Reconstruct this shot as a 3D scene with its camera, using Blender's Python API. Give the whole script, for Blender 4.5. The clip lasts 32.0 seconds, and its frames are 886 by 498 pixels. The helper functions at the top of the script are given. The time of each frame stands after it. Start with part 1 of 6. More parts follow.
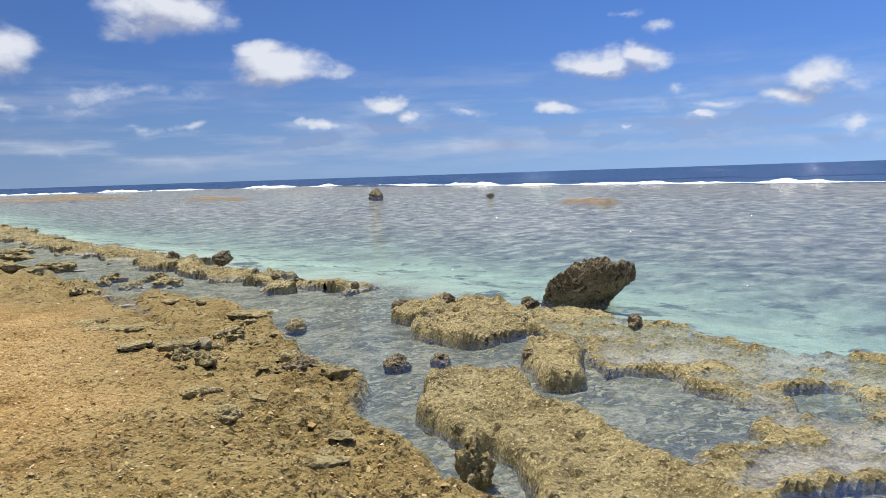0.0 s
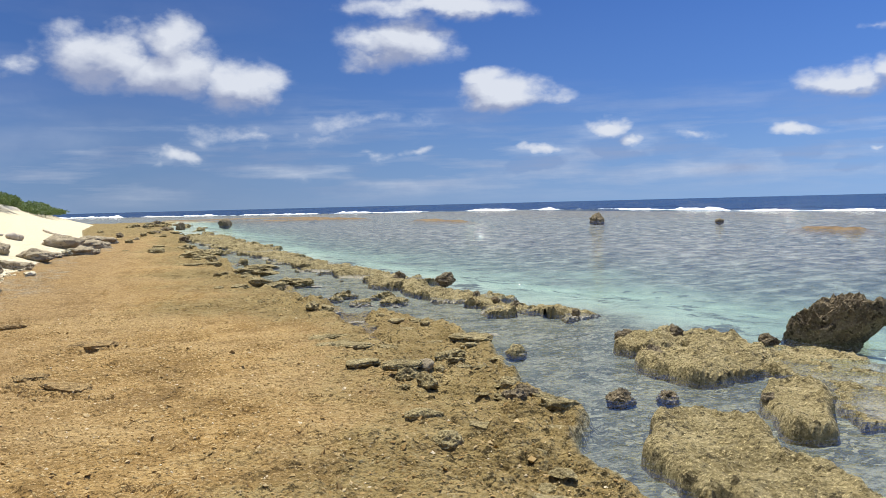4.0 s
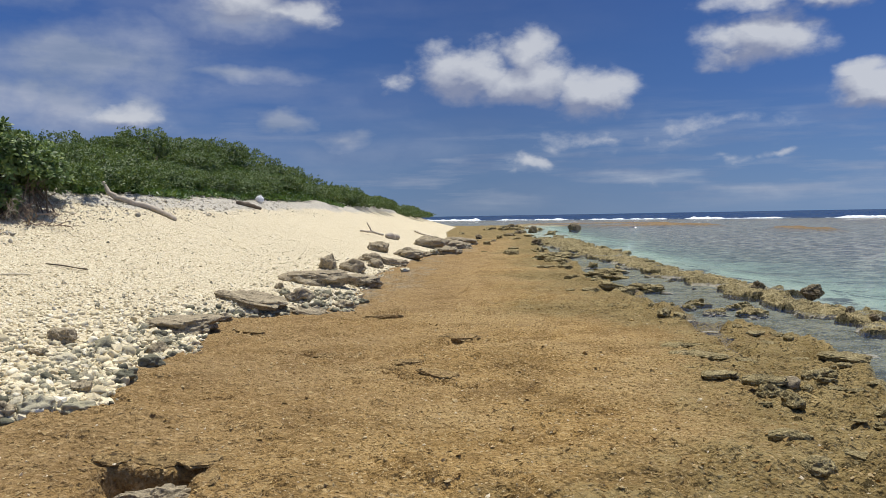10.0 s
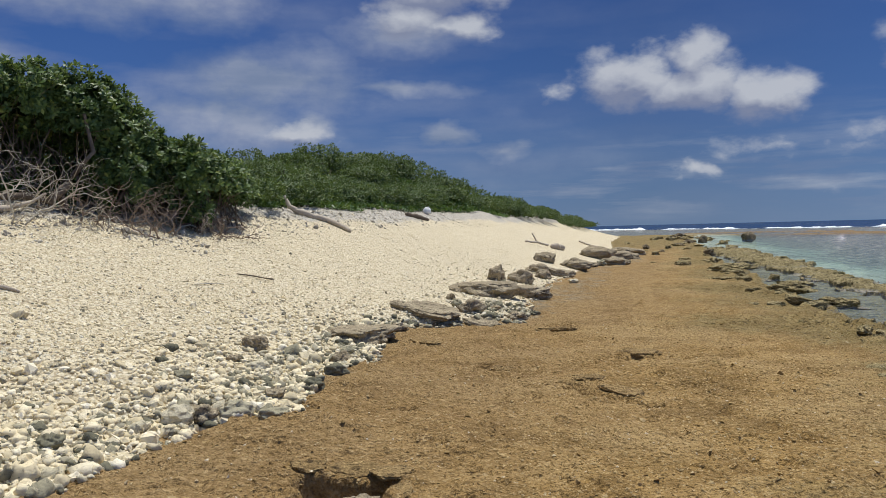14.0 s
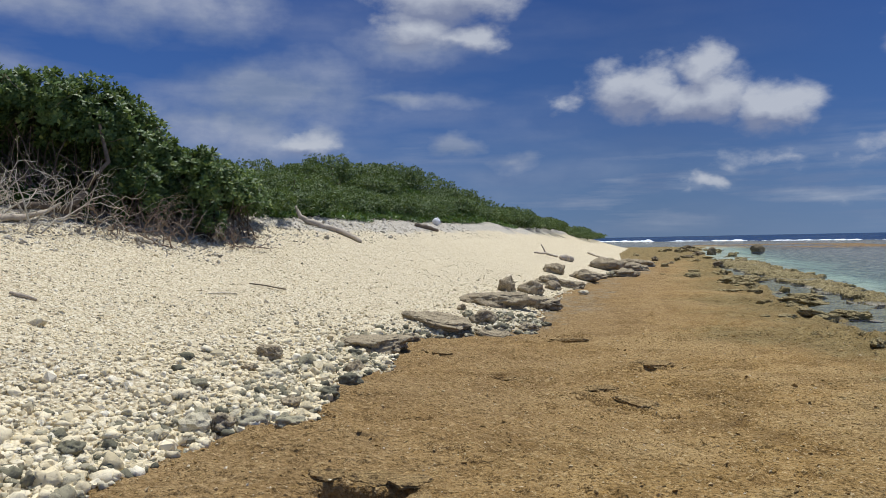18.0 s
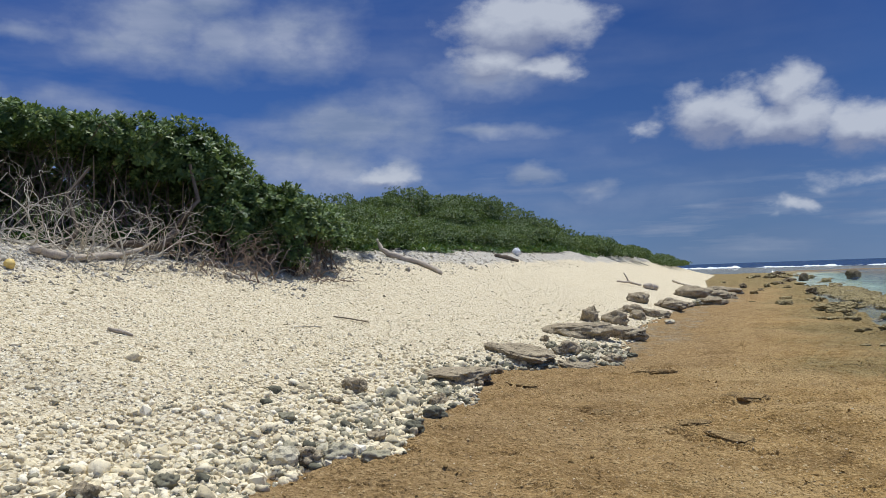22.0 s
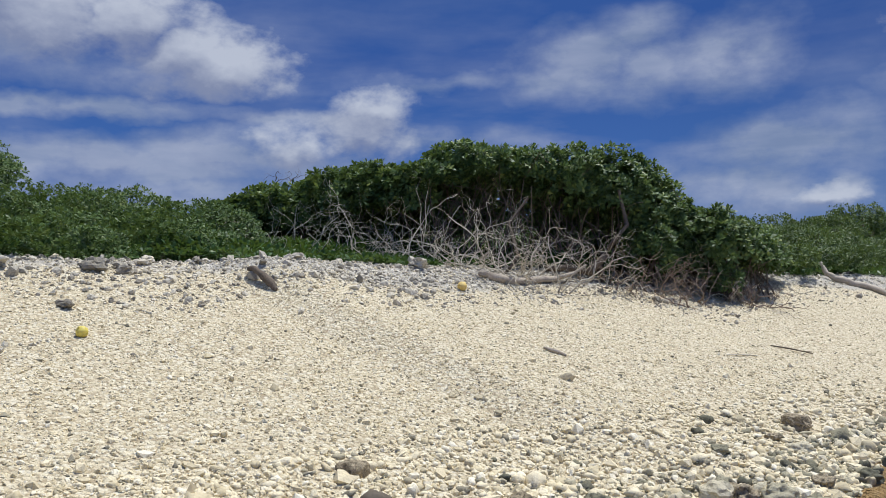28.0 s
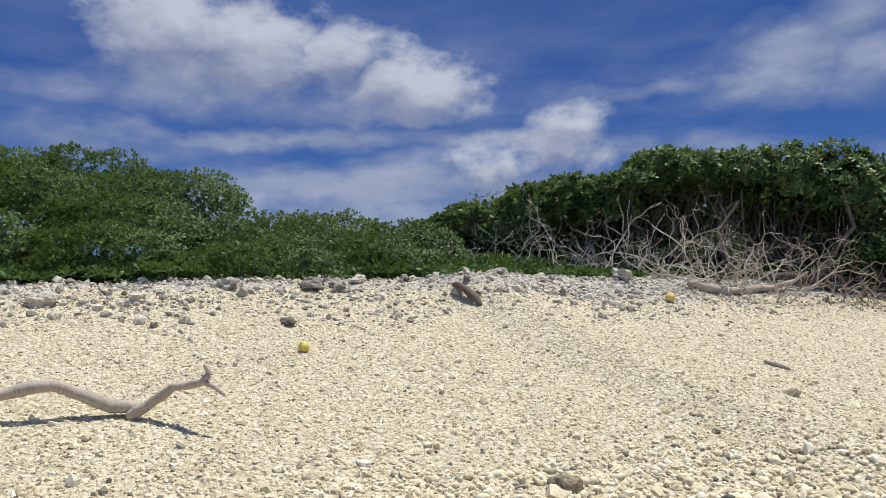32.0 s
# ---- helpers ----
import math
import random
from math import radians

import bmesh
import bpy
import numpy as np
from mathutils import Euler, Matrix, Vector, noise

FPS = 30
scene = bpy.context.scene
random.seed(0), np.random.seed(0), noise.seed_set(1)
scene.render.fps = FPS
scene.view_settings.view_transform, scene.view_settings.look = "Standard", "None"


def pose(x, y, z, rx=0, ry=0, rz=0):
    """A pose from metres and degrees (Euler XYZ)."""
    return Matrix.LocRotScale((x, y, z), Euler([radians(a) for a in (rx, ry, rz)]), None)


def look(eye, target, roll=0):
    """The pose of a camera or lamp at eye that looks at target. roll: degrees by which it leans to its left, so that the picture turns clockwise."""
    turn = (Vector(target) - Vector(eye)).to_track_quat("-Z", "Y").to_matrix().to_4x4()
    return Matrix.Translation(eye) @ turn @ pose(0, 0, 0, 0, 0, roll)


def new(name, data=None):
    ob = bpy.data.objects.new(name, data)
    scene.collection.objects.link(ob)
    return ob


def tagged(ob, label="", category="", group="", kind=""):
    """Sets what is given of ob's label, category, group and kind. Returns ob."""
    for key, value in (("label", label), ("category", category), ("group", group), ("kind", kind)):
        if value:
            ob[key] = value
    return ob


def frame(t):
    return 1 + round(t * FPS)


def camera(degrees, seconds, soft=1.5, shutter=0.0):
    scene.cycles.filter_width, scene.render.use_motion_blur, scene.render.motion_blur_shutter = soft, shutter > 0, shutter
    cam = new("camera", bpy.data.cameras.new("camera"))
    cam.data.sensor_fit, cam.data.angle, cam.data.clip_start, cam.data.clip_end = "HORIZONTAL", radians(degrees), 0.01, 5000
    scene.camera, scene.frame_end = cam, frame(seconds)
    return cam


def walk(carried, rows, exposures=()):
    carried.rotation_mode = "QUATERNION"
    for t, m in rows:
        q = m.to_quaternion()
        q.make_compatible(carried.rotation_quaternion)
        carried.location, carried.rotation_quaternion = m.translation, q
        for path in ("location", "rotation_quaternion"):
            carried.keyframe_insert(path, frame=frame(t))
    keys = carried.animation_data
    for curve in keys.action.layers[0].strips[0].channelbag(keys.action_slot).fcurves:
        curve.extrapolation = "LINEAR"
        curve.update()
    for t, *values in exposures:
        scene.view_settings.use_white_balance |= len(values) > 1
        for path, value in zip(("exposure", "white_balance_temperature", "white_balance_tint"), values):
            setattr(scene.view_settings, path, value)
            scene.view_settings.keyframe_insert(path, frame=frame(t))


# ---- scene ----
# ------------------------------------------------------------------ camera
# seconds, x, y, z, heading (from +y towards -x), tilt, lean
ROWS = [
    (0, 0.200, -0.336, 1.567, -44.27, -5.19, -1.88),
    (0.5, 0.185, -0.338, 1.561, -41.54, -5.37, -1.97),
    (1, 0.172, -0.327, 1.560, -39.03, -5.75, -2.18),
    (1.5, 0.171, -0.291, 1.565, -37.88, -5.76, -1.52),
    (2, 0.179, -0.239, 1.577, -37.94, -5.46, -1.34),
    (2.5, 0.168, -0.200, 1.581, -37.94, -5.42, -1.28),
    (3, 0.163, -0.191, 1.592, -35.81, -4.77, -1.25),
    (3.5, 0.220, -0.166, 1.588, -32.07, -3.77, -1.47),
    (5.5, 0.326, -0.142, 1.573, -24.24, -2.98, -1.06),
    (6, 0.329, -0.128, 1.571, -22.80, -3.16, -1.42),
    (6.5, 0.317, -0.130, 1.572, -21.41, -3.43, -1.70),
    (7, 0.305, -0.141, 1.572, -19.71, -3.64, -1.54),
    (7.5, 0.292, -0.152, 1.576, -17.20, -3.31, -1.29),
    (8, 0.279, -0.159, 1.570, -13.74, -3.36, -0.89),
    (8.5, 0.257, -0.163, 1.563, -10.91, -3.47, -0.65),
    (9, 0.250, -0.168, 1.568, -8.46, -3.06, -0.78),
    (9.5, 0.230, -0.182, 1.576, -6.47, -2.59, -0.87),
    (10, 0.182, -0.177, 1.583, -5.27, -2.28, -1.00),
    (10.5, 0.111, -0.176, 1.594, -4.11, -2.19, -1.49),
    (11, 0.060, -0.145, 1.597, -2.75, -2.58, -2.01),
    (11.5, 0.023, -0.129, 1.597, -1.76, -2.86, -1.67),
    (12, -0.009, -0.143, 1.601, -0.54, -2.70, -1.35),
    (12.5, -0.035, -0.103, 1.592, 2.11, -2.86, -1.23),
    (13, -0.024, -0.066, 1.594, 4.21, -2.59, -1.11),
    (13.5, -0.017, -0.052, 1.602, 5.44, -1.87, -1.23),
    (14, -0.009, -0.059, 1.604, 5.89, -1.35, -1.39),
    (14.5, -0.006, -0.077, 1.607, 5.59, -1.26, -1.13),
    (16.5, -0.044, -0.108, 1.603, 5.61, -0.89, -1.68),
    (17, -0.058, -0.120, 1.607, 5.40, -0.61, -1.39),
    (17.5, -0.068, -0.119, 1.608, 5.84, -0.47, -1.18),
    (18, -0.080, -0.111, 1.603, 6.39, -0.58, -1.12),
    (18.5, -0.100, -0.105, 1.601, 7.30, -0.62, -1.19),
    (19, -0.129, -0.104, 1.597, 8.49, -0.34, -1.17),
    (19.5, -0.134, -0.105, 1.602, 9.36, -0.06, -1.28),
    (20, -0.115, -0.095, 1.609, 9.99, 0.55, -1.39),
    (20.5, -0.098, -0.070, 1.618, 10.26, 1.25, -1.41),
    (21, -0.104, -0.066, 1.619, 10.99, 1.49, -1.57),
    (21.5, -0.110, -0.076, 1.619, 11.57, 1.55, -1.89),
    (22, -0.112, -0.091, 1.623, 11.86, 1.68, -2.02),
    (22.5, -0.110, -0.092, 1.624, 12.38, 1.87, -2.21),
    (23, -0.110, -0.083, 1.621, 14.10, 1.83, -2.47),
    (23.5, -0.117, -0.077, 1.620, 16.24, 1.55, -2.70),
    (24, -0.126, -0.068, 1.620, 18.80, 1.43, -3.02),
    (24.5, -0.126, -0.062, 1.617, 22.72, 1.46, -3.27),
    (25, -0.145, -0.037, 1.621, 26.56, 1.58, -3.39),
    (25.5, -0.149, -0.031, 1.619, 29.83, 1.91, -3.19),
    (26, -0.151, -0.020, 1.625, 31.93, 2.44, -2.54),
    (26.5, -0.151, -0.019, 1.624, 34.13, 3.12, -2.05),
    (28.5, -0.139, -0.025, 1.614, 42.35, 3.93, -0.85),
    (29, -0.177, -0.061, 1.608, 42.65, 3.50, -0.92),
    (29.5, -0.203, -0.101, 1.607, 42.50, 3.94, -1.42),
    (30, -0.188, -0.096, 1.605, 43.28, 4.48, -2.04),
    (30.5, -0.169, -0.049, 1.588, 46.54, 4.92, -2.08),
    (31, -0.193, -0.024, 1.593, 49.31, 5.33, -1.94),
    (31.5, -0.204, -0.016, 1.594, 51.67, 5.46, -1.76),
    (32, -0.204, -0.016, 1.592, 54.93, 5.59, -1.75),
]


def gaze(x, y, z, heading, tilt, lean):
    a, b = radians(heading), radians(tilt)
    return look((x, y, z), (x - math.sin(a) * math.cos(b), y + math.cos(a) * math.cos(b), z + math.sin(b)), lean)


cam = camera(56.66, 32.0, soft=0.7)
walk(cam, [(t, gaze(*row)) for t, *row in ROWS], [(0,0.62,6350,9.5),(6,0.46,6220,9),(9,0.15,6270,10),(11,0.15,6240,10),(12,0.08,6220,10),(13,-0.05,6200,10),(17,-0.05,6050,10),(20,-0.04,5900,10),(23,0.04,5850,10),(26,0.08,5750,12),(29,0.02,5880,10.5),(32,0.1,6000,10.5)])

# ------------------------------------------------------------------ light
SUN_AZ, SUN_EL = -22.0, 73.0        # degrees; azimuth is counted from +y towards -x
WATER = -0.17

# azimuth, elevation, half width, half height (degrees), thickness
CLOUDS_EAST = [(-26.4, 10.9, 3.7, 1.4, 1.10), (-24.6, 10.1, 2.4, 0.8, 0.80), (-33.8, 7.5, 3.2, 1.2, 1.05), (-32.7, 8.4, 1.8, 1.0, 0.90), (-54.9, 6.9, 3.0, 1.0, 1.05), (-58.2, 7.2, 2.0, 1.1, 0.95), (-68.6, 5.5, 2.8, 1.0, 0.80), (-66.6, 4.2, 2.6, 0.7, 0.75), (-41.0, 5.1, 1.4, 0.6, 0.90), (-42.1, 4.0, 1.4, 0.4, 0.85), (-52.9, 4.2, 1.8, 0.5, 0.85), (-35.7, 3.6, 1.4, 0.4, 0.75), (-46.4, 4.3, 1.7, 0.6, 0.60), (-56.9, 2.7, 1.0, 0.3, 0.70), (-61.3, 3.2, 1.0, 0.3, 0.70), (-60.4, 5.0, 1.0, 0.7, 0.60), (-24.2, 3.5, 1.4, 0.5, 0.55), (-27.5, 3.6, 1.2, 0.4, 0.55), (-19.5, 2.4, 4.7, 0.9, 0.42)]
CLOUDS_FAR = [(-70.8, 2.5, 1.4, 0.4, 0.65), (-17.1, 8.5, 1.0, 1.3, 0.85), (-24.7, 5.7, 10.2, 0.9, 0.40), (-59.1, 9.1, 1.3, 0.6, 0.60), (-57.1, 9.9, 1.0, 0.4, 0.50), (-18.2, 3.0, 4.7, 0.6, 0.38), (-61.8, 4.0, 6.3, 0.5, 0.40), (-70.5, 4.7, 2.4, 0.9, 0.50)]
CLOUDS_NORTH = [(-7.0, 9.9, 3.7, 2.0, 1.15), (-11.0, 9.2, 4.7, 2.0, 1.15), (-15.6, 8.3, 3.0, 1.8, 1.05), (-11.1, 10.9, 2.3, 1.8, 1.05), (-2.3, 9.3, 1.6, 1.1, 0.70), (-26.9, 11.4, 2.4, 1.5, 1.10), (-25.3, 10.2, 2.4, 0.7, 0.80), (-17.4, 4.8, 11.8, 0.9, 0.45), (-11.2, 3.5, 1.6, 0.6, 0.85), (-41.0, 5.1, 1.8, 0.6, 0.60), (1.4, 5.2, 1.4, 0.7, 0.66), (-29.6, 13.3, 6.7, 0.8, 1.00), (-34.5, 7.2, 3.5, 0.7, 0.80), (-33.0, 8.3, 2.2, 1.0, 0.95), (-24.8, 3.3, 1.8, 0.6, 0.55), (-19.6, 2.5, 4.7, 0.7, 0.40)]
CLOUDS_LILAC = [(17.6, 10.1, 6.7, 2.4, 0.62), (15.5, 6.6, 2.4, 1.0, 0.88), (8.5, 9.7, 4.3, 0.6, 0.55), (18.6, 7.4, 2.8, 2.0, 0.70), (7.7, 13.1, 4.7, 1.2, 0.60)]
CLOUDS_MID = [(18.6, 10.7, 4.7, 1.7, 0.55), (9.2, 9.7, 4.3, 0.6, 0.50), (24.0, 8.1, 3.2, 1.7, 0.55), (15.6, 6.7, 1.7, 1.2, 0.90), (5.0, 6.5, 1.4, 0.7, 0.66), (1.3, 5.2, 1.3, 0.6, 0.60), (18.0, 6.3, 4.7, 1.6, 0.38), (8.7, 13.4, 3.5, 1.2, 0.70)]
CLOUDS_UP = [(31.0, 16.5, 4.3, 2.6, 0.66), (26.6, 15.9, 3.5, 2.4, 0.68), (21.5, 16.3, 4.3, 2.6, 0.66), (33.9, 15.2, 2.8, 1.4, 0.50), (5.7, 16.9, 5.5, 2.4, 1.15), (7.8, 14.5, 3.3, 1.8, 1.00), (4.3, 13.7, 2.8, 1.4, 0.90), (19.4, 10.8, 3.5, 1.4, 0.66), (21.5, 8.0, 2.4, 1.3, 0.62), (14.8, 7.2, 1.6, 1.0, 0.75)]
CLOUDS_WEST = [(57.5, 16.7, 5.1, 2.4, 1.15), (46.0, 12.5, 3.0, 2.4, 0.95), (55.3, 10.3, 7.9, 1.4, 0.60), (57.4, 8.3, 5.1, 1.3, 0.50), (49.8, 9.7, 4.7, 1.3, 0.60)]
CLOUDS_LAST = [(73.5, 20.2, 4.7, 2.8, 1.20), (67.8, 19.3, 5.1, 2.8, 1.20), (61.9, 18.5, 4.3, 2.4, 1.15), (57.1, 17.1, 3.7, 1.9, 1.10), (72.4, 16.7, 4.3, 1.6, 0.70), (62.0, 15.5, 7.9, 1.3, 0.55), (64.0, 10.0, 4.6, 1.2, 0.8), (58.5, 9.6, 4.0, 1.2, 0.78), (69.5, 9.8, 3.0, 1.3, 0.72), (66, 13.3, 9.0, 0.6, 0.7), (52, 13.0, 5.0, 0.5, 0.62), (57.3, 10.6, 5.0, 1.4, 0.75), (50.5, 11.3, 4.3, 1.5, 0.86), (45.7, 13.6, 2.8, 1.7, 1.00), (30.1, 16.6, 4.7, 2.4, 0.75), (27.6, 18.1, 3.5, 1.8, 0.60), (33.2, 15.9, 2.0, 1.6, 0.50), (79.7, 12.8, 7.9, 1.2, 0.50), (80.4, 16.1, 5.5, 0.9, 0.38), (40.2, 15.6, 5.5, 0.6, 0.42), (41.5, 11.8, 7.5, 0.7, 0.42)]
SKY_STRENGTH = 0.05


def build_world():
    world = bpy.data.worlds.new("sky")
    world.use_nodes = True
    scene.world = world
    nt = world.node_tree
    nt.nodes.clear()
    N, L = nt.nodes.new, nt.links.new

    def math_node(op, a, b=None, c=None, clamp=False):
        n = N("ShaderNodeMath")
        n.operation, n.use_clamp = op, clamp
        for i, v in enumerate((a, b, c)):
            if v is None:
                continue
            if isinstance(v, (int, float)):
                n.inputs[i].default_value = v
            else:
                L(v, n.inputs[i])
        return n.outputs[0]

    sky = N("ShaderNodeTexSky")
    sky.sky_type, sky.sun_disc = "NISHITA", False
    sky.sun_elevation, sky.sun_rotation = radians(SUN_EL), radians(-SUN_AZ)
    sky.altitude, sky.air_density, sky.dust_density, sky.ozone_density = 0, 1.0, 0.2, 4.0
    co = N("ShaderNodeTexCoord").outputs["Generated"]
    sep = N("ShaderNodeSeparateXYZ")
    L(co, sep.inputs[0])
    az = math_node("DEGREES", math_node("ARCTAN2", math_node("MULTIPLY", sep.outputs[0], -1), sep.outputs[1]))
    el = math_node("DEGREES", math_node("ARCSINE", sep.outputs[2]))

    def noise_node(scale, detail, rough=0.55, stretch=1.6):
        mp = N("ShaderNodeMapping")
        mp.inputs["Scale"].default_value = (1, 1, stretch)
        L(co, mp.inputs[0])
        n = N("ShaderNodeTexNoise")
        n.inputs["Scale"].default_value, n.inputs["Detail"].default_value, n.inputs["Roughness"].default_value = scale, detail, rough
        L(mp.outputs[0], n.inputs["Vector"])
        return n
    wob = noise_node(14, 4)
    shift = N("ShaderNodeVectorMath")
    shift.operation = "MULTIPLY_ADD"
    shift.inputs[1].default_value, shift.inputs[2].default_value = (4.5, 2.6, 0), (-2.25, -1.3, 0)
    L(wob.outputs["Color"], shift.inputs[0])
    place = N("ShaderNodeCombineXYZ")
    L(az, place.inputs[0])
    L(el, place.inputs[1])
    here = N("ShaderNodeVectorMath")
    L(place.outputs[0], here.inputs[0])
    L(shift.outputs[0], here.inputs[1])
    above = N("ShaderNodeVectorMath")
    L(here.outputs[0], above.inputs[0])
    above.inputs[1].default_value = (-0.4, 1.1, 0)

    def thickness(where, dull):
        total = None
        for a0, e0, ra, re, s in CLOUDS_EAST + CLOUDS_FAR + CLOUDS_NORTH + CLOUDS_LILAC + CLOUDS_MID + CLOUDS_UP + CLOUDS_WEST + CLOUDS_LAST:
            if dull != (a0 > 0 and s < 0.85):
                continue
            ra, re = ra * (1.6 if dull else 1.5), re * (1.6 if dull else 1.55)
            if a0 > 40:
                ra, re = ra * 1.2, re * 1.15
            v = N("ShaderNodeVectorMath")
            v.operation = "MULTIPLY_ADD"
            v.inputs[1].default_value, v.inputs[2].default_value = (1 / ra, 1 / re, 0), (-a0 / ra, -e0 / re, 0)
            L(where, v.inputs[0])
            ln = N("ShaderNodeVectorMath")
            ln.operation = "LENGTH"
            L(v.outputs[0], ln.inputs[0])
            m = math_node("MULTIPLY_ADD", ln.outputs["Value"], -s, s, clamp=True)
            total = m if total is None else math_node("MAXIMUM", total, m)
        return total
    # lilac bands of thin cloud low over the horizon
    streak = noise_node(5.5, 6, 0.58, 9)
    low_band = math_node("MULTIPLY", math_node("MULTIPLY", el, 1 / 1.5, clamp=True), math_node("MULTIPLY_ADD", el, -1 / 5.5, 1.55, clamp=True))
    bank = math_node("MULTIPLY", math_node("MULTIPLY_ADD", streak.outputs["Fac"], 3.4, -1.45, clamp=True), math_node("MULTIPLY", low_band, 0.58))
    total, over, soft = thickness(here.outputs[0], False), thickness(above.outputs[0], False), thickness(here.outputs[0], True)
    fine = noise_node(15, 7, 0.58)
    ragged = math_node("MULTIPLY_ADD", fine.outputs["Fac"], 2.2, -1.1)
    dens = math_node("ADD", math_node("MULTIPLY", total, 1.7), math_node("SUBTRACT", math_node("MULTIPLY", ragged, math_node("MULTIPLY", total, 3.0, clamp=True)), 0.32))
    wisp = noise_node(4, 5, 0.52, 4.5)
    haze = math_node("SUBTRACT", 1.0, math_node("MULTIPLY", el, 1 / 26), clamp=True)
    inland_side = math_node("MULTIPLY_ADD", az, 0.017, 0.4, clamp=True)
    veil = math_node("MULTIPLY", math_node("MULTIPLY_ADD", wisp.outputs["Fac"], 2.6, -1.0, clamp=True), math_node("MULTIPLY", haze, inland_side))
    # unseen broken cloud added overhead to whiten the sky's fill light
    fill_cloud = noise_node(3.2, 7, 0.6, 1.0)
    roof = math_node("MULTIPLY", math_node("MULTIPLY_ADD", el, 1 / 14, -1.9, clamp=True), math_node("MULTIPLY_ADD", fill_cloud.outputs["Fac"], 4.0, -1.6, clamp=True))
    ramp = N("ShaderNodeMapRange")
    ramp.interpolation_type = "SMOOTHSTEP"
    ramp.inputs["From Min"].default_value, ramp.inputs["From Max"].default_value = 0.0, 1.05
    L(dens, ramp.inputs["Value"])
    cover = math_node("MAXIMUM", math_node("MAXIMUM", math_node("MULTIPLY", ramp.outputs["Result"], 0.92), math_node("MAXIMUM", veil, bank)), roof, clamp=True)
    # sunlit tops and grey undersides of the clouds
    tone = math_node("ADD", math_node("MULTIPLY_ADD", math_node("SUBTRACT", total, over), 2.0, 0.42), math_node("MULTIPLY", ragged, 0.8), clamp=True)
    ccol = N("ShaderNodeMix")
    ccol.data_type = "RGBA"
    ccol.inputs["A"].default_value, ccol.inputs["B"].default_value = (4.6, 5.1, 7.0, 1), (10.6, 10.8, 11.4, 1)
    L(tone, ccol.inputs["Factor"])
    # clean sea air: deep blue overhead, paler towards the horizon
    grade = N("ShaderNodeValToRGB")
    for pos, c in ((0.2, (0.1, 0.25, 0.69)), (0.42, (0.05, 0.155, 0.56))):
        grade.color_ramp.elements.new(pos).color = (*c, 1)
    grade.color_ramp.elements[0].color, grade.color_ramp.elements[-1].color = (0.25, 0.44, 0.78, 1), (0.1, 0.185, 0.43, 1)
    L(math_node("MULTIPLY", el, 1 / 40, clamp=True), grade.inputs["Fac"])
    gain = N("ShaderNodeVectorMath")
    gain.operation = "SCALE"
    east = math_node("MAXIMUM", math_node("MULTIPLY", math_node("ADD", az, 12.0), -0.045), 0.0)
    west = math_node("MAXIMUM", math_node("MULTIPLY", math_node("SUBTRACT", az, 28.0), 0.055), 0.0)
    L(math_node("SUBTRACT", math_node("ADD", math_node("MULTIPLY_ADD", math_node("ABSOLUTE", math_node("ADD", az, 8.0)), 0.062, 8.3), east), west), gain.inputs["Scale"])
    L(grade.outputs["Color"], gain.inputs[0])
    blue = N("ShaderNodeMix")
    blue.data_type = "RGBA"
    blue.inputs["Factor"].default_value = 0.85
    L(sky.outputs[0], blue.inputs["A"])
    L(gain.outputs[0], blue.inputs["B"])
    # dull lilac cloud over the land
    lilac = N("ShaderNodeMix")
    lilac.data_type = "RGBA"
    puff = math_node("ADD", math_node("MULTIPLY_ADD", soft, 2.2, -0.25), math_node("MULTIPLY", ragged, math_node("MULTIPLY", soft, 2.0, clamp=True)), clamp=True)
    L(math_node("MULTIPLY", puff, 0.72), lilac.inputs["Factor"])
    L(blue.outputs["Result"], lilac.inputs["A"])
    grey_mix = N("ShaderNodeMix")
    grey_mix.data_type = "RGBA"
    grey_mix.inputs["A"].default_value, grey_mix.inputs["B"].default_value = (4.4, 5.3, 7.1, 1), (8.8, 9.2, 10.6, 1)
    L(math_node("MULTIPLY_ADD", wisp.outputs["Fac"], 3.0, -1.0, clamp=True), grey_mix.inputs["Factor"])
    L(grey_mix.outputs["Result"], lilac.inputs["B"])
    mix = N("ShaderNodeMix")
    mix.data_type = "RGBA"
    L(cover, mix.inputs["Factor"])
    L(lilac.outputs["Result"], mix.inputs["A"])
    L(ccol.outputs["Result"], mix.inputs["B"])
    bg = N("ShaderNodeBackground")
    bg.inputs["Strength"].default_value = SKY_STRENGTH
    L(mix.outputs["Result"], bg.inputs["Color"])
    out = N("ShaderNodeOutputWorld")
    L(bg.outputs[0], out.inputs["Surface"])


build_world()
sun = new("sun", bpy.data.lights.new("sun", "SUN"))
sun.data.energy, sun.data.angle, sun.data.color = 4.6, radians(0.53), (1.0, 0.95, 0.865)
sun.matrix_world = look((0, 0, 0), (math.sin(radians(SUN_AZ)) * math.cos(radians(SUN_EL)), -math.cos(radians(SUN_AZ)) * math.cos(radians(SUN_EL)), -math.sin(radians(SUN_EL))))


# ------------------------------------------------------------------ numbers
def lattice(ix, iy, seed):
    v = np.sin(ix * 127.1 + iy * 311.7 + seed * 74.7) * 43758.5453
    return v - np.floor(v)


